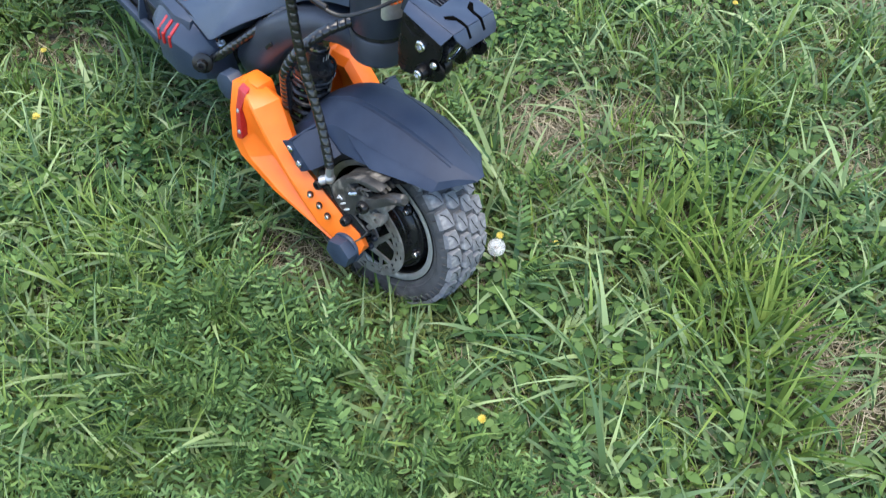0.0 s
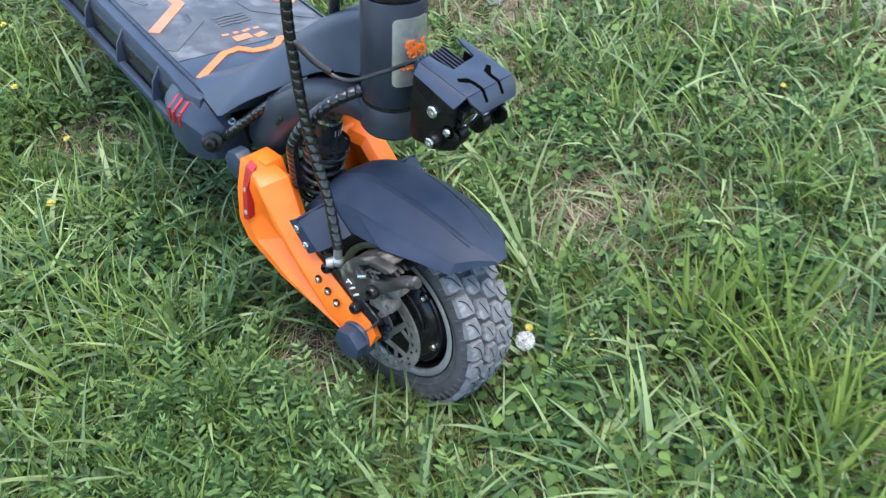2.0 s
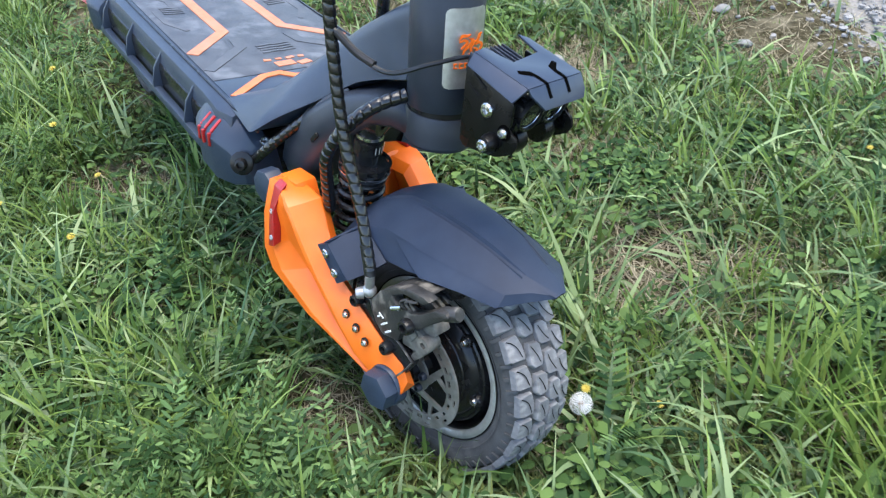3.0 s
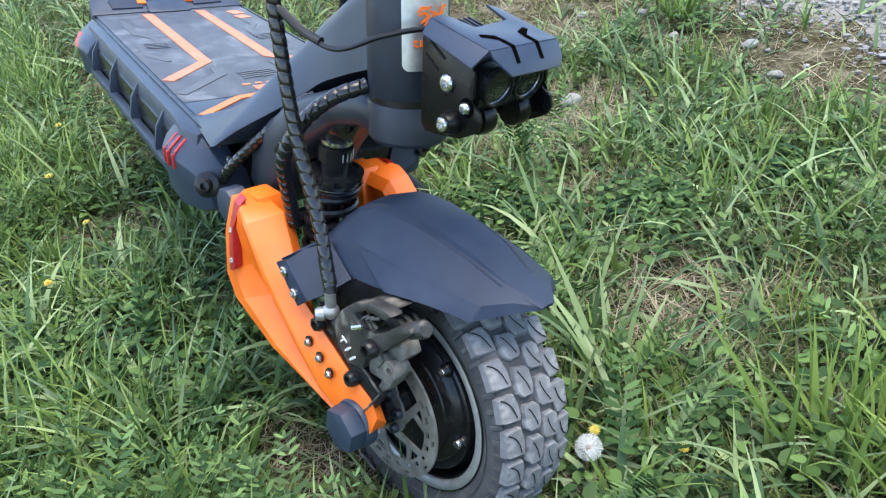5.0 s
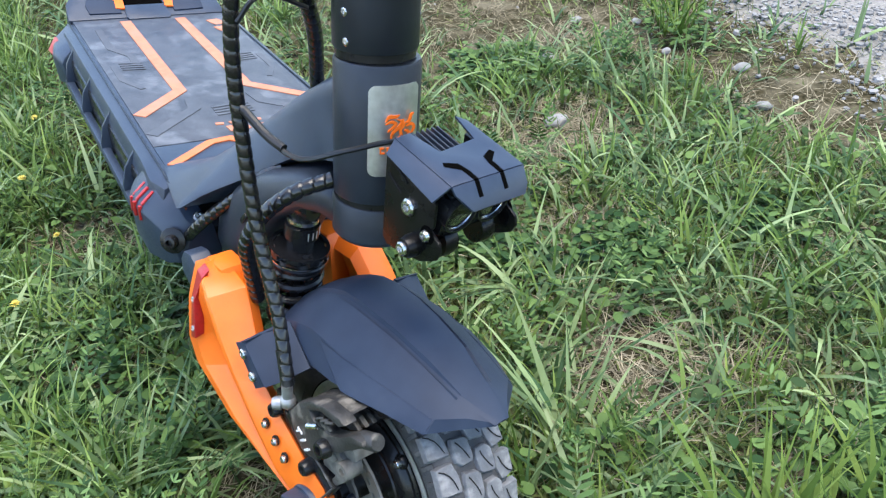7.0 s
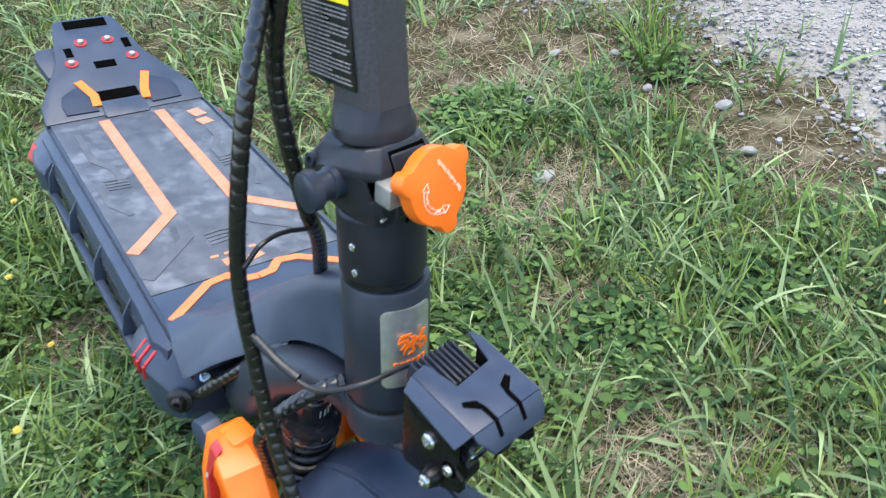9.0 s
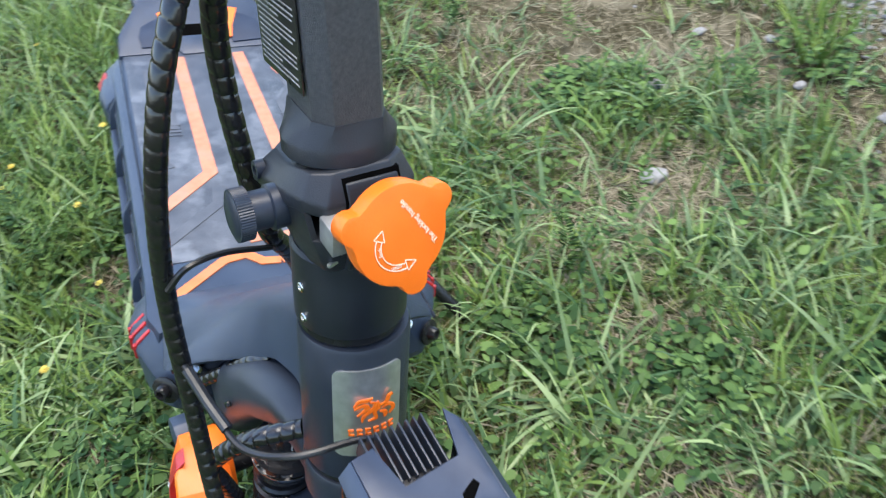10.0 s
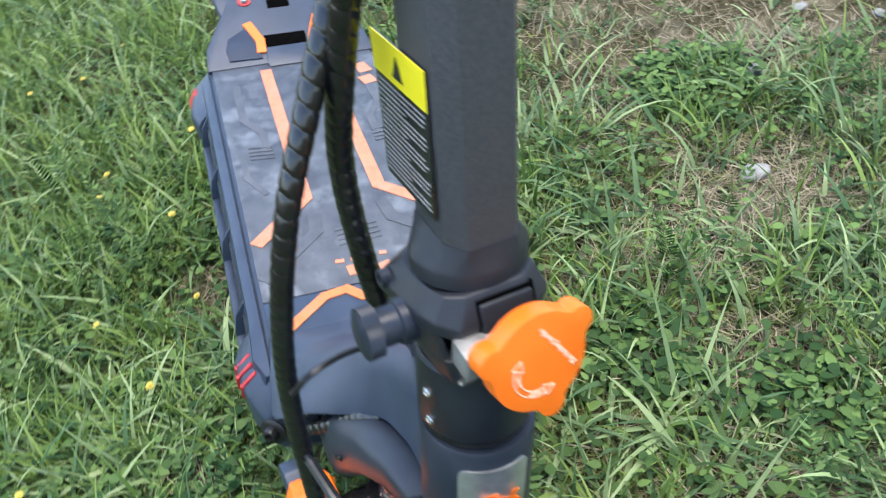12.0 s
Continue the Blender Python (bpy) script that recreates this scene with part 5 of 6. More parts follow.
stem = part("stem", loft([stem_section(0.470), stem_section(0.9)], bevel=0.0018, segments=2), GRIT, scooter, "textured black octagonal stem tube", TF, 20)
foot = []
for z, k, r in ((0.4675, 1.0, 0.0340), (0.4685, 1.0, 0.0352), (0.4760, 1.0, 0.0352), (0.4785, 0.92, 0.0345), (0.4835, 0.50, 0.0325), (0.4905, 0.0, 0.030)):
    octagon = stem_section(z, 1.02 + 0.12 * k)
    ring = []
    for a, b in zip(octagon, octagon[1:] + octagon[:1]):
        for q in range(4):
            p = Vector(a).lerp(Vector(b), q / 4) - Vector((rake(z), 0, z))
            ring.append(p.lerp(Vector((p.normalized().x * r * 0.87, p.normalized().y * r - 0.0050, 0)), k) + Vector((rake(z), 0, z)))
    foot.append([tuple(p) for p in ring])
part("stem_foot", loft(foot), CLAMPBLACK, stem, "smooth flared stem foot", TF, 24)
LABEL = TF @ Matrix.Translation((-0.132, -0.0322, 0.5390)) @ pose(0, 0, 0, 2.9, -3.1, 0) @ pose(0, 0, 0, 90, 0, 0)
lab = part("warning_label", joined(block((0.058, 0.076, 0.0012), (0.0, 0.0, 0.0), (0, 0, 0), 0.0004)), LABELBLACK, stem, "black warning label with yellow top", LABEL)
part("label_top", block((0.058, 0.019, 0.0008), (0.0, 0.0286, 0.0009)), YELLOW, lab, "yellow warning band", LABEL)
part("warning_triangle", prism([(-0.006, 0.023), (0.006, 0.023), (0.0, 0.034)], "z", 0.0012, 0.0016), LABELBLACK, lab, "black warning triangle", LABEL)
for k in range(18):
    words, x = [], -0.0262
    end = 0.026 - (0.022 if k % 4 == 3 else 0.0)
    while x < end - 0.003:
        w = random.uniform(0.002, 0.0075)
        words.append(block((min(w, end - x), 0.0007, 0.0004), (x + min(w, end - x) / 2, 0.0155 - 0.0029 * k, 0.0008)))
        x += w + 0.0011
    part("text_bar", joined(*words), PRINTGREY, lab, "line of small white print", LABEL)

# cables


def beside_stem(points):
    """Cable points, drawn towards the stem with height."""
    return [Vector(p) + Vector((0.014, -0.0127, 0.0125)) * max(0.0, min(1.0, (p[2] - 0.24) / 0.14)) for p in points]


hose = part("brake_hose", tube(beside_stem([(-0.059, -0.0905, 0.105), (-0.0817, -0.0850, 0.1554), (-0.1091, -0.0850, 0.2203), (-0.1298, -0.0817, 0.2864), (-0.1440, -0.0775, 0.3554), (-0.1380, -0.0736, 0.4282), (-0.1361, -0.0622, 0.4977), (-0.1430, -0.0410, 0.5548), (-0.1500, -0.0220, 0.6080), (-0.1560, -0.0180, 0.6617), (-0.16, -0.02, 0.74)]), 0.0060, 14, 10, wrap=0.0104), SLEEVE, scooter, "black spiral-wrapped cable", SF)
part("hose_end", tube([(-0.059, -0.0905, 0.098), (-0.070, -0.0885, 0.128)], 0.0058, 12), RUBBERWIRE, hose, m=SF)
part("stem_cable", tube(beside_stem([(-0.198, 0.030, 0.262), (-0.188, 0.024, 0.302), (-0.166, 0.008, 0.350), (-0.1500, -0.0112, 0.3888), (-0.1531, -0.0225, 0.4478), (-0.1534, -0.0286, 0.5041), (-0.1400, -0.0297, 0.5590), (-0.1300, -0.0270, 0.6062), (-0.128, -0.0250, 0.6574), (-0.13, -0.025, 0.74)]), 0.0066, 14, 10, wrap=0.0104), SLEEVE, scooter, "black spiral-wrapped cable beside the stem", SF)
part("motor_cable", tube([(-0.097, -0.022, 0.257), (-0.112, -0.048, 0.246), (-0.130, -0.068, 0.222), (-0.147, -0.076, 0.189), (-0.158, -0.068, 0.155), (-0.168, -0.056, 0.11)], 0.0068, 14, 10, wrap=0.0098), SLEEVE, scooter, "black spiral-wrapped motor cable", SF)
part("deck_cable", tube([(-0.3100, -0.0560, 0.108), (-0.2880, -0.0580, 0.128), (-0.2649, -0.0474, 0.1542), (-0.2403, -0.0331, 0.1809), (-0.2172, -0.0185, 0.2081), (-0.20, -0.005, 0.222)], 0.0062, 14, 10, wrap=0.0098), SLEEVE, scooter, "black spiral-wrapped deck cable", SF)
lw = part("lamp_wire", tube(beside_stem([(-0.1342, -0.0797, 0.3164), (-0.1043, -0.0742, 0.3011), (-0.0718, -0.0671, 0.2949), (-0.0450, -0.0447, 0.3065), (-0.0367, -0.0041, 0.3076), (-0.0300, 0.0120, 0.292)]), 0.0022, 8), RUBBERWIRE, scooter, "thin black lamp wire", SF)
part("wire_joint", tube(beside_stem([(-0.130, -0.0790, 0.3145), (-0.108, -0.0748, 0.3028), (-0.088, -0.071, 0.2975)]), 0.0036, 10), RUBBERWIRE, lw, "wire connector sleeve", SF)
part("stem_wire", tube(beside_stem([(-0.1345, -0.0764, 0.3753), (-0.1300, -0.0649, 0.3909), (-0.1365, -0.0429, 0.3891), (-0.1459, -0.0112, 0.3758)]), 0.0019, 8), RUBBERWIRE, scooter, "thin black stem wire", SF)


# ---- ground ----
rng = np.random.default_rng(7)


def ground_height(x, y):
    dent = 0.026 * np.exp(-((x + 0.026) / 0.17) ** 2 - (y / 0.13) ** 2)
    return 0.006 * np.sin(3.1 * x + 0.7) * np.cos(2.7 * y - 0.4) + 0.004 * np.sin(9.0 * x + 4 * y) - 0.003 - dent


def gravel_edge(x):
    """The y past which the gravel track begins."""
    return 1.33 + 0.07 * np.sin(5.0 * x) + 0.05 * np.sin(11.0 * x + 1.0)


def add_ground():
    bm = bmesh.new()
    bmesh.ops.create_grid(bm, x_segments=130, y_segments=130, size=3.25)
    for v in bm.verts:
        v.co.x -= 0.9
        v.co.y += 0.4
        v.co.z = float(ground_height(v.co.x, v.co.y)) + noise.noise((v.co.x * 14, v.co.y * 14, 0)) * 0.004
    rim = [v for v in bm.verts if v.is_boundary]
    edges = [e for e in bm.edges if e.is_boundary]
    ex = bmesh.ops.extrude_edge_only(bm, edges=edges)
    for v in (g for g in ex["geom"] if isinstance(g, bmesh.types.BMVert)):
        d = Vector((v.co.x + 0.9, v.co.y - 0.4, 0)).normalized()
        v.co = Vector((-0.9, 0.4, 0)) + d * 900
    bmesh.ops.recalc_face_normals(bm, faces=bm.faces[:])
    me = bpy.data.meshes.new("ground")
    bm.to_mesh(me)
    bm.free()
    shade(me, 180)
    me.materials.append(SOIL)
    return tagged(new("ground", me), "brown soil with thatch under a rough meadow", "ground", kind="structure")


add_ground()


def add_track():
    """Stony bed under the loose gravel, with a ragged edge that sinks into the soil."""
    bm = bmesh.new()
    bmesh.ops.create_grid(bm, x_segments=150, y_segments=60, size=1.0)
    for v in bm.verts:
        x, y = -1.0 + 6.5 * v.co.x, 2.4 + 1.3 * v.co.y
        inside = min((y - float(gravel_edge(x))) / 0.16, (3.55 - y) / 0.2, (6.3 - abs(x + 1.0)) / 0.3) + 1.1 * noise.noise((x * 6, y * 6, 3))
        v.co = Vector((x, y, float(ground_height(x, y)) + 0.010 * max(-1.4, min(1.0, inside)) + 0.003 * noise.noise((x * 25, y * 25, 1))))
    me = bpy.data.meshes.new("track")
    bm.to_mesh(me)
    bm.free()
    shade(me, 180)
    me.materials.append(TRACKBED)
    return tagged(new("road", me), "pale stony bed of a gravel track beside the meadow", "track", kind="structure")


add_track()


def stuff(name, verts, faces, mat, label, category, smooth=True):
    me = bpy.data.meshes.new(name)
    loops = sum(f.size for f in faces)
    nv = len(verts)
    me.vertices.add(nv)
    me.vertices.foreach_set("co", np.ascontiguousarray(verts, np.float32).ravel())
    me.loops.add(loops)
    me.loops.foreach_set("vertex_index", np.concatenate([f.ravel() for f in faces]).astype(np.int32))
    counts = np.concatenate([np.full(len(f), f.shape[1]) for f in faces])
    me.polygons.add(len(counts))
    me.polygons.foreach_set("loop_start", np.concatenate([[0], np.cumsum(counts)[:-1]]).astype(np.int32))
    me.polygons.foreach_set("use_smooth", np.full(len(counts), smooth))
    me.update(calc_edges=True)
    me.validate()
    me.materials.append(mat)
    return tagged(new(name, me), label, category, kind="stuff")


def blades(x, y, length, width, heading, lean, curl, z0=0.0, segs=3, fold=0.0, twist=None):
    """Arching tapered blades: lean is the first slope from upright, curl what it gains towards the tip, in radians."""
    n = len(x)
    t = np.linspace(0, 1, segs + 1)
    ang = lean[:, None] + curl[:, None] * t[None, :] ** 1.3
    step = length[:, None] / segs
    mid = 0.5 * (ang[:, 1:] + ang[:, :-1])
    out = np.concatenate([np.zeros((n, 1)), np.cumsum(np.sin(mid) * step, 1)], 1)
    up = np.concatenate([np.zeros((n, 1)), np.cumsum(np.cos(mid) * step, 1)], 1)
    cx, cy = np.cos(heading)[:, None], np.sin(heading)[:, None]
    px, py = x[:, None] + out * cx, y[:, None] + out * cy
    pz = ground_height(x, y)[:, None] - 0.004 + z0 + np.maximum(up, -0.2)
    pz = np.maximum(pz, ground_height(px, py) + 0.003)
    w = width[:, None] * (np.array([0.75, 1.0, 0.85, 0.55, 0.3])[:segs] if segs <= 5 else np.linspace(1, 0.3, segs))[None, :] / 2
    lx, ly = -np.sin(heading)[:, None] * w, np.cos(heading)[:, None] * w
    dz = 0.0 * w
    if twist is not None:
        turn = twist[:, None] * t[None, :segs]
        dz = w * np.sin(turn)
        lx, ly = lx * np.cos(turn), ly * np.cos(turn)
    k = 2 * segs + 1
    v = np.zeros((n, k, 3))
    v[:, 0:2 * segs:2, 0], v[:, 0:2 * segs:2, 1], v[:, 0:2 * segs:2, 2] = px[:, :segs] + lx, py[:, :segs] + ly, pz[:, :segs] + dz
    v[:, 1:2 * segs:2, 0], v[:, 1:2 * segs:2, 1], v[:, 1:2 * segs:2, 2] = px[:, :segs] - lx, py[:, :segs] - ly, pz[:, :segs] + fold * w - dz
    v[:, -1, 0], v[:, -1, 1], v[:, -1, 2] = px[:, -1], py[:, -1], pz[:, -1]
    base = (np.arange(n) * k)[:, None]
    quads = np.concatenate([base + np.array([[2 * i, 2 * i + 1, 2 * i + 3, 2 * i + 2]]) for i in range(segs - 1)], 0)
    tris = base + np.array([[2 * segs - 2, 2 * segs - 1, 2 * segs]])
    return v.reshape(-1, 3), [quads, tris]


# bare or dry patches: place, radius and how much they thin the plants
BARE = [(0.083, 0.095, 0.035, 0.7), (-0.13, -0.12, 0.075, 0.75), (-0.78, -0.18, 0.11, 0.85), (-0.45, -0.24, 0.06, 0.6), (-0.075, 0.36, 0.10, 0.66), (0.0, 0.43, 0.06, 0.4), (-0.656, 0.660, 0.04, 0.8), (-0.896, 0.810, 0.04, 0.8), (-0.62, 0.70, 0.12, 0.7), (-1.02, 0.87, 0.12, 0.75), (-0.96, 1.08, 0.13, 0.8), (-1.25, 0.88, 0.18, 0.7), (-0.60, 0.53, 0.10, 0.6), (-1.02, 0.62, 0.14, 0.55), (-0.80, 0.56, 0.10, 0.5), (-1.45, 0.70, 0.16, 0.6),
        (0.48, 0.34, 0.06, 0.6), (0.32, 0.70, 0.07, 0.6), (-0.33, 0.49, 0.08, 0.6), (-0.12, 0.40, 0.07, 0.35), (-0.45, 1.10, 0.15, 0.8), (0.24, -0.05, 0.05, 0.6), (-0.37, -0.43, 0.06, 0.6)]
spots = random.Random(5)
BARE += [(spots.uniform(-2.2, 0.8), spots.uniform(-0.1, 1.2), spots.uniform(0.025, 0.06), 0.55) for _ in range(60)]


def thin_out(x, y, strength=1.0):
    """Share of plants kept: few on bare patches, none on the gravel, none under the tyre."""
    keep = np.ones_like(x)
    for bx, by, br, much in BARE:
        d = np.hypot(x - bx, y - by) / br
        keep *= 1 - strength * min(0.95, much * 1.25) * np.exp(-d ** 4 * 0.5)
    g = y - gravel_edge(x)
    keep *= np.where((g > -0.12), np.clip(0.55 - g * 3.0, 0.03, 1), 1)
    sand = np.clip((y - 0.75) / 0.5, 0, 1) * np.clip((-0.05 - x) / 0.5, 0, 1)
    keep *= 1 - 0.42 * sand
    keep[(np.abs(x + 0.026) < 0.10) & (np.abs(y + 0.005) < 0.045)] = 0
    return keep


def scatter(n, near=0.0):
    """Random places over the seen ground, a share of them gathered near the scooter's front."""
    far = rng.random(n) >= near
    x = np.where(far, rng.uniform(-3.1, 0.95, n), rng.uniform(-1.0, 0.75, n))
    y = np.where(far, rng.uniform(-1.25, 2.1, n), rng.uniform(-0.75, 1.0, n))
    return x, y


def kept(x, y, strength=1.0):
    k = rng.random(len(x)) < thin_out(x, y, strength)
    return x[k], y[k]


def patch(x, y, s, seed):
    return 0.5 + 0.25 * (np.sin(s * x + seed) + np.sin(s * 1.3 * y + seed * 2.1) + 0.8 * np.sin(s * 0.8 * (x + y) + seed * 0.7)) / 1.4


def add_turf():
    x, y = kept(*scatter(165000, 0.5), 1.0)
    n = len(x)
    p = patch(x, y, 6.0, 1.0)
    length = rng.uniform(0.016, 0.048, n) * (0.6 + 0.8 * p)
    v, f = blades(x, y, length, rng.uniform(0.0014, 0.0034, n), rng.uniform(0, 2 * np.pi, n), rng.uniform(0.1, 1.2, n), rng.uniform(0.1, 1.2, n), segs=2)
    stuff("short_grass", v, f, BLADE, "short fine green meadow grass", "grass")


def dry_share(x, y):
    """The meadow is dry towards the track and lush on the other side of the scooter."""
    return np.clip(0.10 + (y + 0.12) * 1.5, 0.05, 1.0) * np.clip(1.0 - (x - 0.05) * 1.6, 0.35, 1.0)


def add_straw():
    x, y = scatter(120000, 0.4)
    k = rng.random(len(x)) < np.clip(0.40 * dry_share(x, y) + 0.85 * (1 - thin_out(x, y)), 0, 1) * np.where(y > gravel_edge(x), 0.15, 1)
    x, y = x[k], y[k]
    n = len(x)
    v, f = blades(x, y, rng.uniform(0.015, 0.06, n), rng.uniform(0.0007, 0.0018, n), rng.uniform(0, 2 * np.pi, n), rng.uniform(0.7, 1.5, n), rng.uniform(-0.2, 0.5, n), segs=2)
    stuff("dry_straw", v, f, STRAW, "dry pale straw lying in the grass", "straw")


def tufts(count, per, spread, length, width, mat, name, label, seed, region=None, near=0.35, lean=(0.1, 0.75), curl=(0.5, 1.7)):
    tx, ty = scatter(count, near) if region is None else (rng.uniform(region[0], region[1], count), rng.uniform(region[2], region[3], count))
    tx, ty = kept(tx, ty, 1.0 if mat is not STRAW else 0.2)
    if mat is STRAW:
        k = rng.random(len(tx)) < dry_share(tx, ty)
        tx, ty = tx[k], ty[k]
    m = rng.integers(per[0], per[1] + 1, len(tx))
    x, y = np.repeat(tx, m), np.repeat(ty, m)
    size = np.repeat(rng.uniform(0.65, 1.15, len(tx)), m)
    wind = np.repeat(rng.uniform(0, 2 * np.pi, len(tx)), m)
    n = len(x)
    r = np.sqrt(rng.random(n)) * spread
    a = rng.uniform(0, 2 * np.pi, n)
    head = np.where(rng.random(n) < 0.6, a, wind + rng.normal(0, 0.6, n))
    v, f = blades(x + r * np.cos(a), y + r * np.sin(a), rng.uniform(*length, n) * size, rng.uniform(*width, n) * (0.6 + 0.4 * size), head, rng.uniform(*lean, n), rng.uniform(*curl, n), segs=5, fold=0.35, twist=rng.normal(0, 0.9, n))
    stuff(name, v, f, mat, label, "grass")


add_turf()
add_straw()
tufts(4600, (3, 8), 0.034, (0.045, 0.125), (0.0034, 0.0086), BROAD, "broad_grass", "tufts of broad arching green grass", 3, lean=(0.1, 1.0), curl=(0.6, 1.9))
tufts(1100, (6, 14), 0.030, (0.04, 0.11), (0.0018, 0.0044), LIMEGRASS, "young_grass", "tufts of bright yellow-green grass", 4)
tufts(5200, (3, 9), 0.035, (0.03, 0.080), (0.0010, 0.0026), STRAW, "dry_grass", "tufts of dry pale grass among the green", 6, lean=(0.3, 1.3), curl=(0.2, 1.2))
tufts(900, (5, 11), 0.028, (0.06, 0.14), (0.0036, 0.0080), FRESHGRASS, "upright_grass", "upright tufts of fresh green grass", 7, lean=(0.0, 0.55), curl=(0.2, 1.2))
tufts(1200, (2, 6), 0.030, (0.09, 0.18), (0.0050, 0.0105), BROAD, "long_grass", "long broad arching grass leaves", 5, lean=(0.4, 1.25), curl=(0.2, 1.6))


def clump(name, places, per, spread, length, width, mat, label, lean, curl):
    """Tufts that stand at given places."""
    x, y = (np.repeat(np.array([p[k] for p in places]), per) for k in (0, 1))
    n = len(x)
    r, a = np.sqrt(rng.random(n)) * spread, rng.uniform(0, 2 * np.pi, n)
    head = a + rng.normal(0, 0.5, n)
    v, f = blades(x + r * np.cos(a), y + r * np.sin(a), rng.uniform(*length, n), rng.uniform(*width, n), head, rng.uniform(*lean, n), rng.uniform(*curl, n), segs=5, fold=0.35, twist=rng.normal(0, 0.9, n))
    stuff(name, v, f, mat, label, "grass")


clump("tall_young_grass", ((0.20, 0.30), (0.23, 0.33), (0.28, 0.35), (0.32, 0.31), (0.36, 0.32), (0.40, 0.29), (0.44, 0.28), (0.26, 0.42), (0.42, 0.22), (0.50, 0.20), (-0.95, 1.22), (-0.85, 1.15)), 32, 0.050, (0.07, 0.18), (0.0036, 0.0085), LIMEGRASS, "tall tufts of bright yellow-green grass", (0.0, 0.6), (0.2, 1.0))
tufts(700, (7, 15), 0.035, (0.06, 0.15), (0.0024, 0.0062), FRESHGRASS, "lush_grass", "lush bright green grass beside the scooter", 8, region=(-2.4, 0.1, -0.95, -0.16), lean=(0.0, 0.6), curl=(0.3, 1.3))
tufts(380, (4, 9), 0.035, (0.07, 0.16), (0.0045, 0.0095), BROAD, "lush_broad_grass", "lush broad green grass beside the scooter", 9, region=(-2.4, 0.1, -0.95, -0.16), lean=(0.2, 1.1), curl=(0.4, 1.5))
clump("fan_grass", ((0.20, -0.155), (0.15, -0.25), (-0.20, -0.22), (-0.02, 0.22), (0.32, 0.10), (-0.30, 0.35), (0.42, -0.02)), 13, 0.018, (0.12, 0.21), (0.0055, 0.0100), BROAD, "fans of long broad grass leaves", (0.3, 1.1), (0.2, 1.0))


def vetch_plants(name, px, py, stems, reach, first, leaflet, mat, label):
    """Pinnate-leaved plants: arching stems with pairs of narrow leaflets."""
    verts, leaf = [], []
    shape = np.array([(0, 0), (0.30, 0.115), (0.72, 0.125), (1.0, 0.0), (0.72, -0.125), (0.30, -0.115)])
    for x, y in zip(px, py):
        for k in range(rng.integers(*stems)):
            az, ln = rng.uniform(0, 2 * np.pi), rng.uniform(*reach)
            l0, cu = rng.uniform(*first), rng.uniform(0.2, 0.9)
            pairs = int(ln / 0.0085)
            pos = np.array([x + rng.normal(0, 0.014), y + rng.normal(0, 0.014), float(ground_height(x, y)) + rng.uniform(0.005, 0.03)])
            d0 = np.array([np.cos(az), np.sin(az), 0])
            side = np.array([-np.sin(az), np.cos(az), 0])
            lift = rng.uniform(0.0, 0.5)
            grow = rng.uniform(0.8, 1.2)
            for j in range(pairs):
                a = l0 + cu * j / pairs
                fwd = d0 * np.sin(a) + np.array([0, 0, np.cos(a)])
                pos = pos + fwd * ln / pairs
                pos[2] = max(pos[2], 0.006)
                if j < 2:
                    continue
                size = rng.uniform(*leaflet) * grow * (1 - 0.55 * (j / pairs) ** 2)
                for s in (-1, 1):
                    ld = side * s + fwd * (0.25 + 0.55 * j / pairs) + np.array([0, 0, lift + rng.uniform(-0.1, 0.1)])
                    ld /= np.linalg.norm(ld)
                    lw = fwd - ld * fwd.dot(ld)
                    lw /= np.linalg.norm(lw) + 1e-9
                    base = len(verts)
                    for u, w in shape:
                        verts.append(pos + ld * u * size + lw * w * size)
                    leaf.append([base + q for q in range(6)])
            base = len(verts)
            ld = fwd
            for u, w in shape:
                verts.append(pos + ld * u * leaflet[0] * 0.8 + side * w * leaflet[0])
            leaf.append([base + q for q in range(6)])
    stuff(name, np.array(verts), [np.array(leaf)], mat, label, "plants")


def add_vetch():
    count = 160
    near = rng.random(count) < 0.62
    px = np.where(near, rng.uniform(-0.12, 0.42, count), rng.uniform(-1.6, 0.8, count))
    py = np.where(near, rng.uniform(-0.62, -0.05, count), rng.uniform(-0.9, 1.0, count))
    px, py = kept(px, py)
    free = (np.abs(px - 0.02) > 0.17) | (np.abs(py + 0.03) > 0.13)
    px, py = np.append(px[free], [0.10, 0.03, 0.04, 0.02, 0.10]), np.append(py[free], [-0.115, -0.36, -0.30, -0.46, -0.34])
    vetch_plants("vetch", px, py, (3, 7), (0.05, 0.135), (0.1, 1.0), (0.013, 0.024), VETCH, "vetch plants with narrow paired green leaflets")
    count = 150
    near = rng.random(count) < 0.55
    px = np.where(near, rng.uniform(-0.15, 0.42, count), rng.uniform(-1.3, 0.7, count))
    py = np.where(near, rng.uniform(-0.60, -0.05, count), rng.uniform(-0.8, 0.9, count))
    px, py = kept(px, py)
    free = (np.abs(px - 0.02) > 0.15) | (np.abs(py + 0.03) > 0.12)
    px, py = px[free], py[free]
    vetch_plants("young_vetch", px, py, (3, 8), (0.045, 0.10), (0.0, 0.6), (0.012, 0.019), FRESHLEAF, "young bright green vetch shoots")


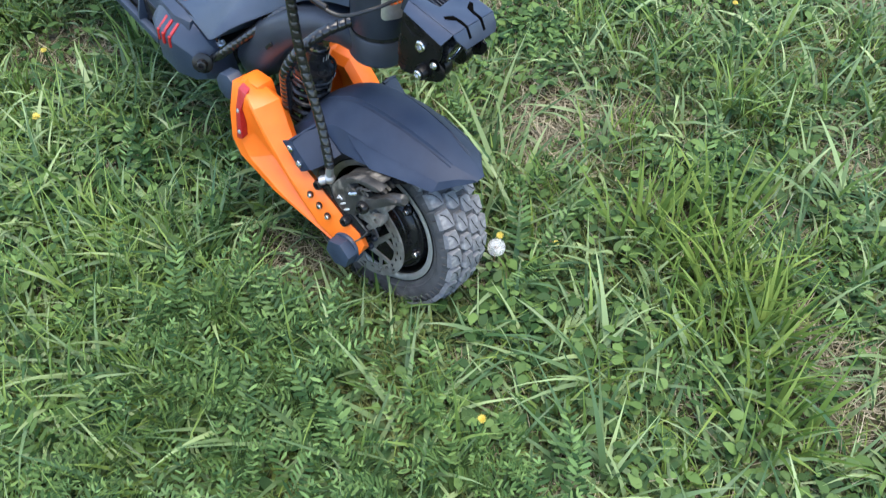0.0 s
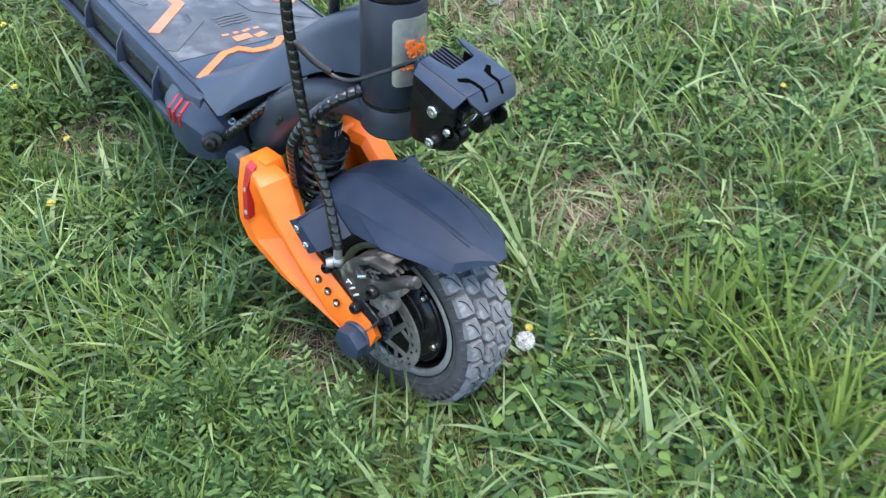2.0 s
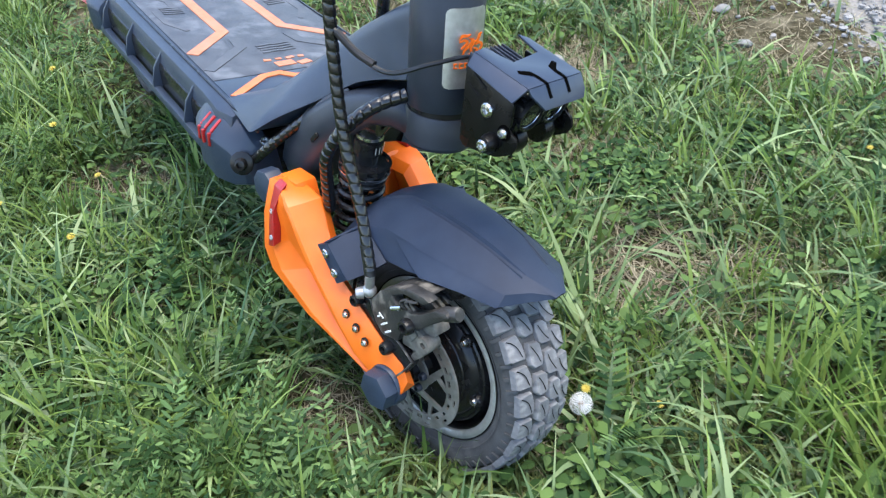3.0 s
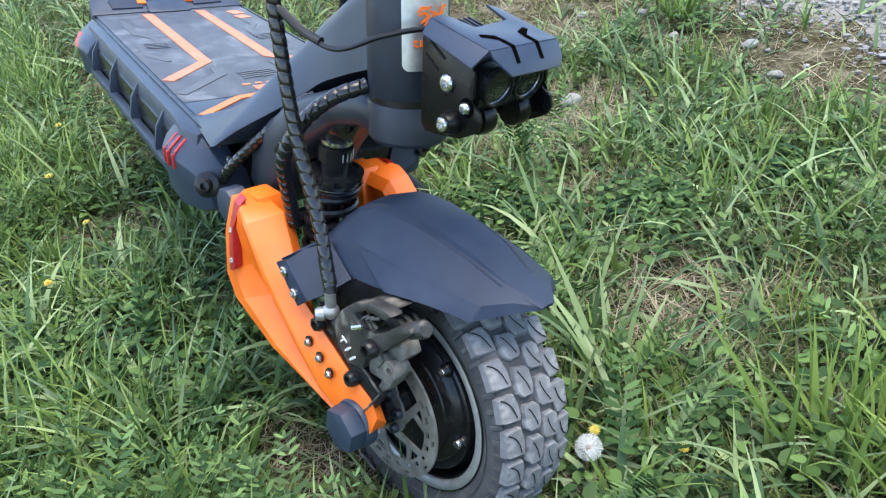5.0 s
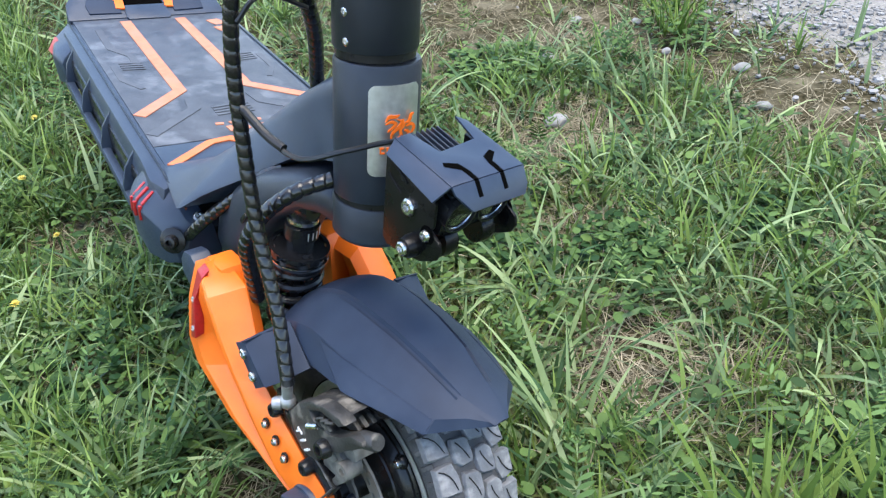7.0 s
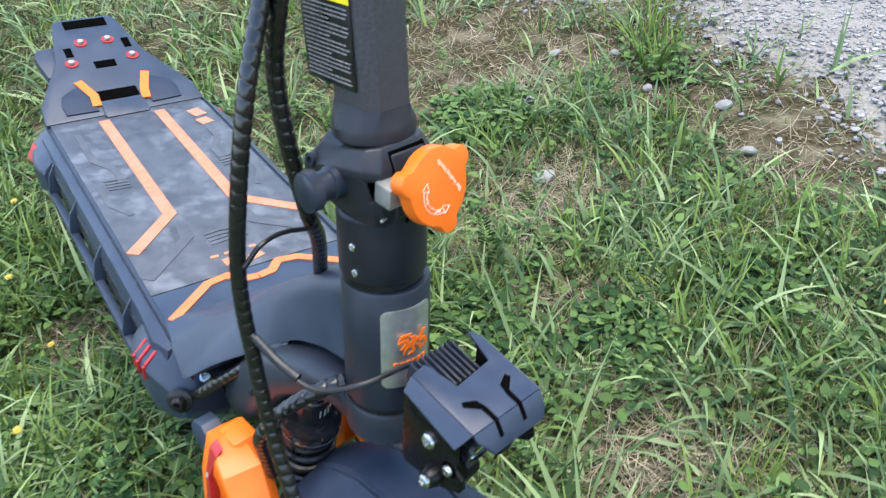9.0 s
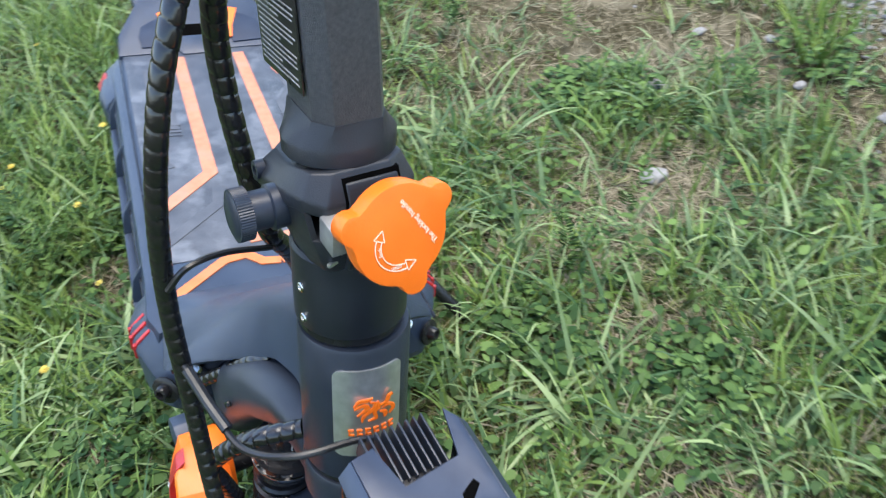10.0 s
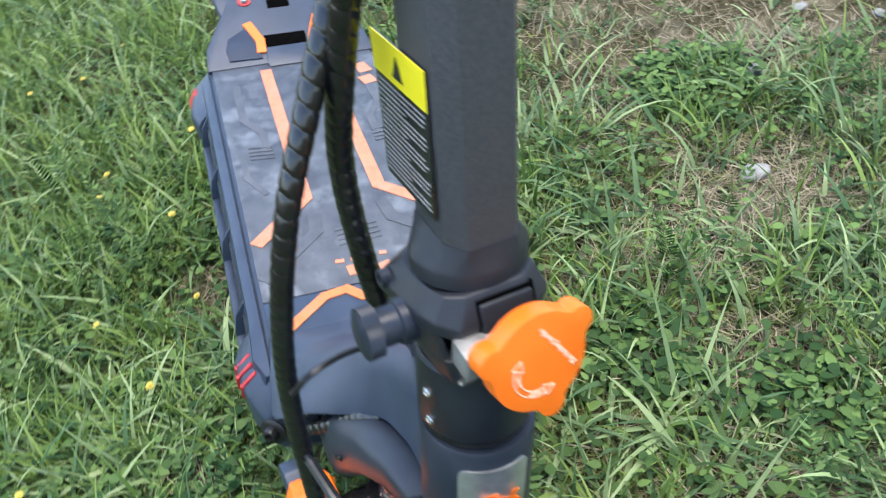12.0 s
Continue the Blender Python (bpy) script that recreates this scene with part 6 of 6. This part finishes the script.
def add_herbs():
    """Low rosettes of small lobed leaves, like clover and crowfoot."""
    count = 4200
    x, y = kept(*scatter(count, 0.45), 0.85)
    for cx, cy, r, many in ((0.15, -0.32, 0.30, 160), (0.45, 0.0, 0.25, 120), (-0.70, -0.40, 0.40, 420), (-0.30, -0.45, 0.35, 330), (-1.3, -0.40, 0.45, 330), (-0.92, 0.715, 0.11, 190), (-0.86, 1.15, 0.10, 60), (-0.26, 0.49, 0.08, 80), (-0.41, 0.33, 0.08, 80), (0.19, 0.47, 0.07, 80), (0.16, 0.06, 0.06, 60), (-0.20, 0.72, 0.08, 70)):
        d, a = np.sqrt(rng.random(many)) * r, rng.uniform(0, 2 * np.pi, many)
        x, y = np.append(x, cx + d * np.cos(a)), np.append(y, cy + d * np.sin(a))
    verts, leaf = [], []
    shape = np.array([(0, 0.03), (0.25, 0.18), (0.50, 0.30), (0.78, 0.28), (0.97, 0.12), (1.0, -0.05), (0.85, -0.24), (0.55, -0.31), (0.25, -0.18), (0, -0.03)])
    for cx, cy in zip(x, y):
        for k in range(rng.integers(3, 7)):
            az = rng.uniform(0, 2 * np.pi)
            size = rng.uniform(0.007, 0.024)
            tilt = rng.uniform(-0.2, 0.6)
            d = np.array([np.cos(az) * np.cos(tilt), np.sin(az) * np.cos(tilt), np.sin(tilt)])
            w = np.array([-np.sin(az), np.cos(az), rng.uniform(-0.3, 0.3)])
            p = np.array([cx + rng.normal(0, 0.012), cy + rng.normal(0, 0.012), float(ground_height(cx, cy)) + rng.uniform(0.006, 0.042)])
            base = len(verts)
            for u, q in shape:
                verts.append(p + d * u * size + w * q * size + np.array([0, 0, -0.3 * size * u * u]))
            leaf.append([base + q for q in range(len(shape))])
    stuff("herbs", np.array(verts), [np.array(leaf)], HERB, "low dark green broad-leaved herbs", "plants")


add_vetch()
add_herbs()


def stone_points(n_lat=3, n_lon=6):
    pts = [(0, 0, 1)]
    for i in range(1, n_lat):
        a = math.pi * i / n_lat
        pts += [(math.sin(a) * math.cos(2 * math.pi * j / n_lon), math.sin(a) * math.sin(2 * math.pi * j / n_lon), math.cos(a)) for j in range(n_lon)]
    pts.append((0, 0, -1))
    tris = [(0, 1 + j, 1 + (j + 1) % n_lon) for j in range(n_lon)]
    for i in range(n_lat - 2):
        for j in range(n_lon):
            a, b = 1 + i * n_lon + j, 1 + i * n_lon + (j + 1) % n_lon
            tris += [(a, a + n_lon, b + n_lon), (a, b + n_lon, b)]
    last = len(pts) - 1
    tris += [(last, last - n_lon + (j + 1) % n_lon, last - n_lon + j) for j in range(n_lon)]
    return np.array(pts, float), np.array(tris)


SP, ST = stone_points()


def pebbles(name, x, y, size, label):
    n = len(x)
    verts = np.zeros((n, len(SP), 3))
    a = rng.uniform(0, 2 * np.pi, n)
    sx, sy, sz = size * rng.uniform(0.8, 1.5, n), size * rng.uniform(0.6, 1.1, n), size * rng.uniform(0.4, 0.8, n)
    q = SP[None] * (1 + rng.uniform(-0.22, 0.22, (n, len(SP), 1)))
    lx, ly = q[:, :, 0] * sx[:, None], q[:, :, 1] * sy[:, None]
    verts[:, :, 0] = x[:, None] + lx * np.cos(a)[:, None] - ly * np.sin(a)[:, None]
    verts[:, :, 1] = y[:, None] + lx * np.sin(a)[:, None] + ly * np.cos(a)[:, None]
    verts[:, :, 2] = ground_height(x, y)[:, None] + (rng.random(n) * 0.004)[:, None] + q[:, :, 2] * sz[:, None] + np.where(y > gravel_edge(x) + 0.02, 0.009, 0.002)[:, None]
    faces = (np.arange(n) * len(SP))[:, None, None] + ST[None]
    stuff(name, verts.reshape(-1, 3), [faces.reshape(-1, 3)], STONE, label, "gravel", smooth=False)


def add_gravel():
    x = rng.uniform(-2.2, 0.7, 46000)
    y = rng.uniform(0.55, 2.2, 46000)
    g = y - gravel_edge(x)
    k = rng.random(len(x)) < np.clip(0.55 + g * 4.0, 0.0, 1) + np.where((g > -0.5) & (x < -0.2), 0.012, 0)
    x, y = x[k], y[k]
    pebbles("gravel", x, y, 0.0020 + 0.0075 * rng.random(len(x)) ** 3.0, "pale grey gravel stones of a track")
    x = rng.uniform(-6.0, 5.0, 12000)
    y = rng.uniform(1.35, 3.6, 12000)
    k = ~((x > -2.2) & (x < 0.7) & (y < 2.2)) & (y > gravel_edge(x) + 0.05) & (y < 3.45 + 0.1 * np.sin(3 * x))
    x, y = x[k], y[k]
    pebbles("far_gravel", x, y, rng.uniform(0.009, 0.020, len(x)), "pale grey gravel of the track further on")


def add_far_meadow():
    """Coarser grass round the part that is seen closely."""
    x, y = rng.uniform(-7.5, 5.5, 60000), rng.uniform(-5.5, 6.5, 60000)
    inner = (x > -3.1) & (x < 0.95) & (y > -1.25) & (y < 2.1)
    track = (y > gravel_edge(x) - 0.1) & (y < 3.5)
    k = ~inner & ~track
    x, y = x[k], y[k]
    n = len(x)
    v, f = blades(x, y, rng.uniform(0.06, 0.15, n), rng.uniform(0.010, 0.022, n), rng.uniform(0, 2 * np.pi, n), rng.uniform(0.3, 1.2, n), rng.uniform(0.2, 1.2, n), segs=2)
    stuff("far_grass", v, f, BLADE, "rough meadow grass further off", "grass")


add_far_meadow()
add_gravel()


def add_stone(x, y, r, seed):
    r2 = random.Random(seed)
    bm = bmesh.new()
    bmesh.ops.create_icosphere(bm, subdivisions=3, radius=1.0)
    for v in bm.verts:
        k = 1 + 0.25 * noise.noise(v.co * 1.3 + Vector((seed, 0, 0))) + 0.08 * noise.noise(v.co * 4)
        v.co = Vector((v.co.x * r * k * 1.15, v.co.y * r * k * 0.85, v.co.z * r * k * 0.55))
    me = bpy.data.meshes.new("stone")
    bm.to_mesh(me)
    bm.free()
    shade(me, 180)
    me.materials.append(PALESTONE)
    ob = new("stone", me)
    ob.matrix_world = pose(x, y, float(ground_height(np.array(x), np.array(y))) + r * 0.50, 0, 0, r2.uniform(0, 360))
    return tagged(ob, "pale rounded stone lying in sparse grass", "stone", "pale stones")


for i, (x, y, r) in enumerate(((-0.896, 0.821, 0.020), (-0.656, 0.670, 0.021), (-0.47, 1.02, 0.014), (-1.05, 1.02, 0.013), (-0.78, 1.06, 0.012), (-0.62, 1.12, 0.016), (-0.95, 1.12, 0.012))):
    add_stone(x, y, r, i + 3)


# flowers
def flower_stalk(m, height, lean):
    return tube([(0, 0, 0), (lean * 0.3, 0, height * 0.5), (lean, 0, height)], 0.0016, 6, 5)


def add_dandelion_clock(x, y, height, r):
    root = new("dandelion_clock")
    root.matrix_world = Matrix.Translation((x, y, 0))
    tagged(root, "white dandelion seed head on a brown stalk", "flower")
    part("stalk", flower_stalk(None, height, 0.004), STALK, root, "reddish brown stalk")
    bm = bmesh.new()
    n = 140
    for i in range(n):
        z = 1 - 2 * (i + 0.5) / n
        a = i * 2.39996
        d = Vector((math.sqrt(1 - z * z) * math.cos(a), math.sqrt(1 - z * z) * math.sin(a), z))
        u = d.orthogonal().normalized()
        w = d.cross(u)
        p, q = d * 0.003, d * r * (0.78 + 0.14 * ((i * 37) % 11) / 11)
        vs = [bm.verts.new(c) for c in (p + u * 0.0002, p - u * 0.0002, q - u * 0.0002, q + u * 0.0002)]
        bm.faces.new(vs)
        for k in range(9):
            b = 2 * math.pi * k / 9
            e = (u * math.cos(b) + w * math.sin(b))
            f = (u * math.cos(b + 0.07) + w * math.sin(b + 0.07))
            bm.faces.new([bm.verts.new(c) for c in (q, q + e * r * 0.30 + d * r * 0.14, q + f * r * 0.30 + d * r * 0.14)])
    core = bmesh.new()
    bmesh.ops.create_icosphere(core, subdivisions=2, radius=0.0035)
    part("seed_head", bm, DOWN, root, "fluffy white seed head", Matrix.Translation((0.004, 0, height)))
    part("core", core, STALK, root, "brown core", Matrix.Translation((0.004, 0, height)))
    return root


def add_yellow_flower(x, y, height, r, tilt=20, turn=0):
    root = new("yellow_flower")
    root.matrix_world = pose(x, y, 0, 0, 0, turn)
    tagged(root, "small yellow meadow flower on a thin stalk", "flower", "yellow flowers")
    part("stalk", flower_stalk(None, height, 0.006), HERB, root, "thin green stalk")
    bm = bmesh.new()
    for ring, (count, ln, up) in enumerate(((14, 1.0, 0.15), (11, 0.75, 0.5), (8, 0.45, 1.0))):
        for k in range(count):
            a = 2 * math.pi * (k + 0.3 * ring) / count
            d = Vector((math.cos(a), math.sin(a), up)).normalized()
            s = Vector((-math.sin(a), math.cos(a), 0))
            o = Vector((0, 0, 0.0006 * ring))
            bm.faces.new([bm.verts.new(c) for c in (o + s * r * 0.05, o + d * r * ln * 0.6 + s * r * 0.12, o + d * r * ln, o + d * r * ln * 0.6 - s * r * 0.12, o - s * r * 0.05)])
    part("petals", bm, PETAL, root, "yellow petals", Matrix.Translation((0.006, 0, height)) @ pose(0, 0, 0, tilt, 0, 0))
    return root


add_dandelion_clock(0.083, 0.104, 0.056, 0.0125)
for x, y, h, r, tl, tn in ((0.070, 0.118, 0.058, 0.0065, 25, 30), (0.125, 0.180, 0.035, 0.006, 10, 80), (0.26, -0.08, 0.045, 0.007, 15, 10), (0.58, 0.10, 0.03, 0.008, 10, 200), (-0.15, -0.33, 0.05, 0.005, 20, 40),
                           (-0.60, -0.30, 0.05, 0.008, 10, 60), (-0.75, -0.22, 0.05, 0.007, 15, 10), (-0.95, -0.25, 0.06, 0.008, 10, 100), (-1.2, -0.2, 0.06, 0.008, 15, 60), (-1.648, -0.327, 0.06, 0.0065, 10, 0), (-1.136, -0.362, 0.06, 0.0075, 15, 40), (-1.066, -0.377, 0.06, 0.006, 12, 90), (-0.747, -0.371, 0.06, 0.0065, 10, 20), (-1.54, -0.54, 0.06, 0.0075, 10, 70), (-0.485, -0.464, 0.06, 0.0075, 15, 50), (-1.54, -0.418, 0.06, 0.008, 5, 10), (-0.05, 0.80, 0.05, 0.006, 10, 0)):
    add_yellow_flower(x, y, h, r, tl, tn)


def add_twig(a, b, r):
    """A dry stick lying in the grass."""
    p, q = Vector(a), Vector(b)
    bm = tube([p, p.lerp(q, 0.35) + Vector((0.004, 0, 0.003)), p.lerp(q, 0.7) + Vector((-0.003, 0, 0.001)), q], r, 7, 4)
    side = tube([p.lerp(q, 0.7), p.lerp(q, 0.8) + Vector((0.012, 0.004, 0.008))], r * 0.6, 6, 3)
    bm = joined(bm, side)
    me = bpy.data.meshes.new("twig")
    bm.to_mesh(me)
    bm.free()
    shade(me, 60)
    me.materials.append(STRAW)
    return tagged(new("twig", me), "pale dry twig lying in the grass", "twig")


add_twig((-0.721, 0.211, 0.030), (-0.716, 0.288, 0.036), 0.0028)
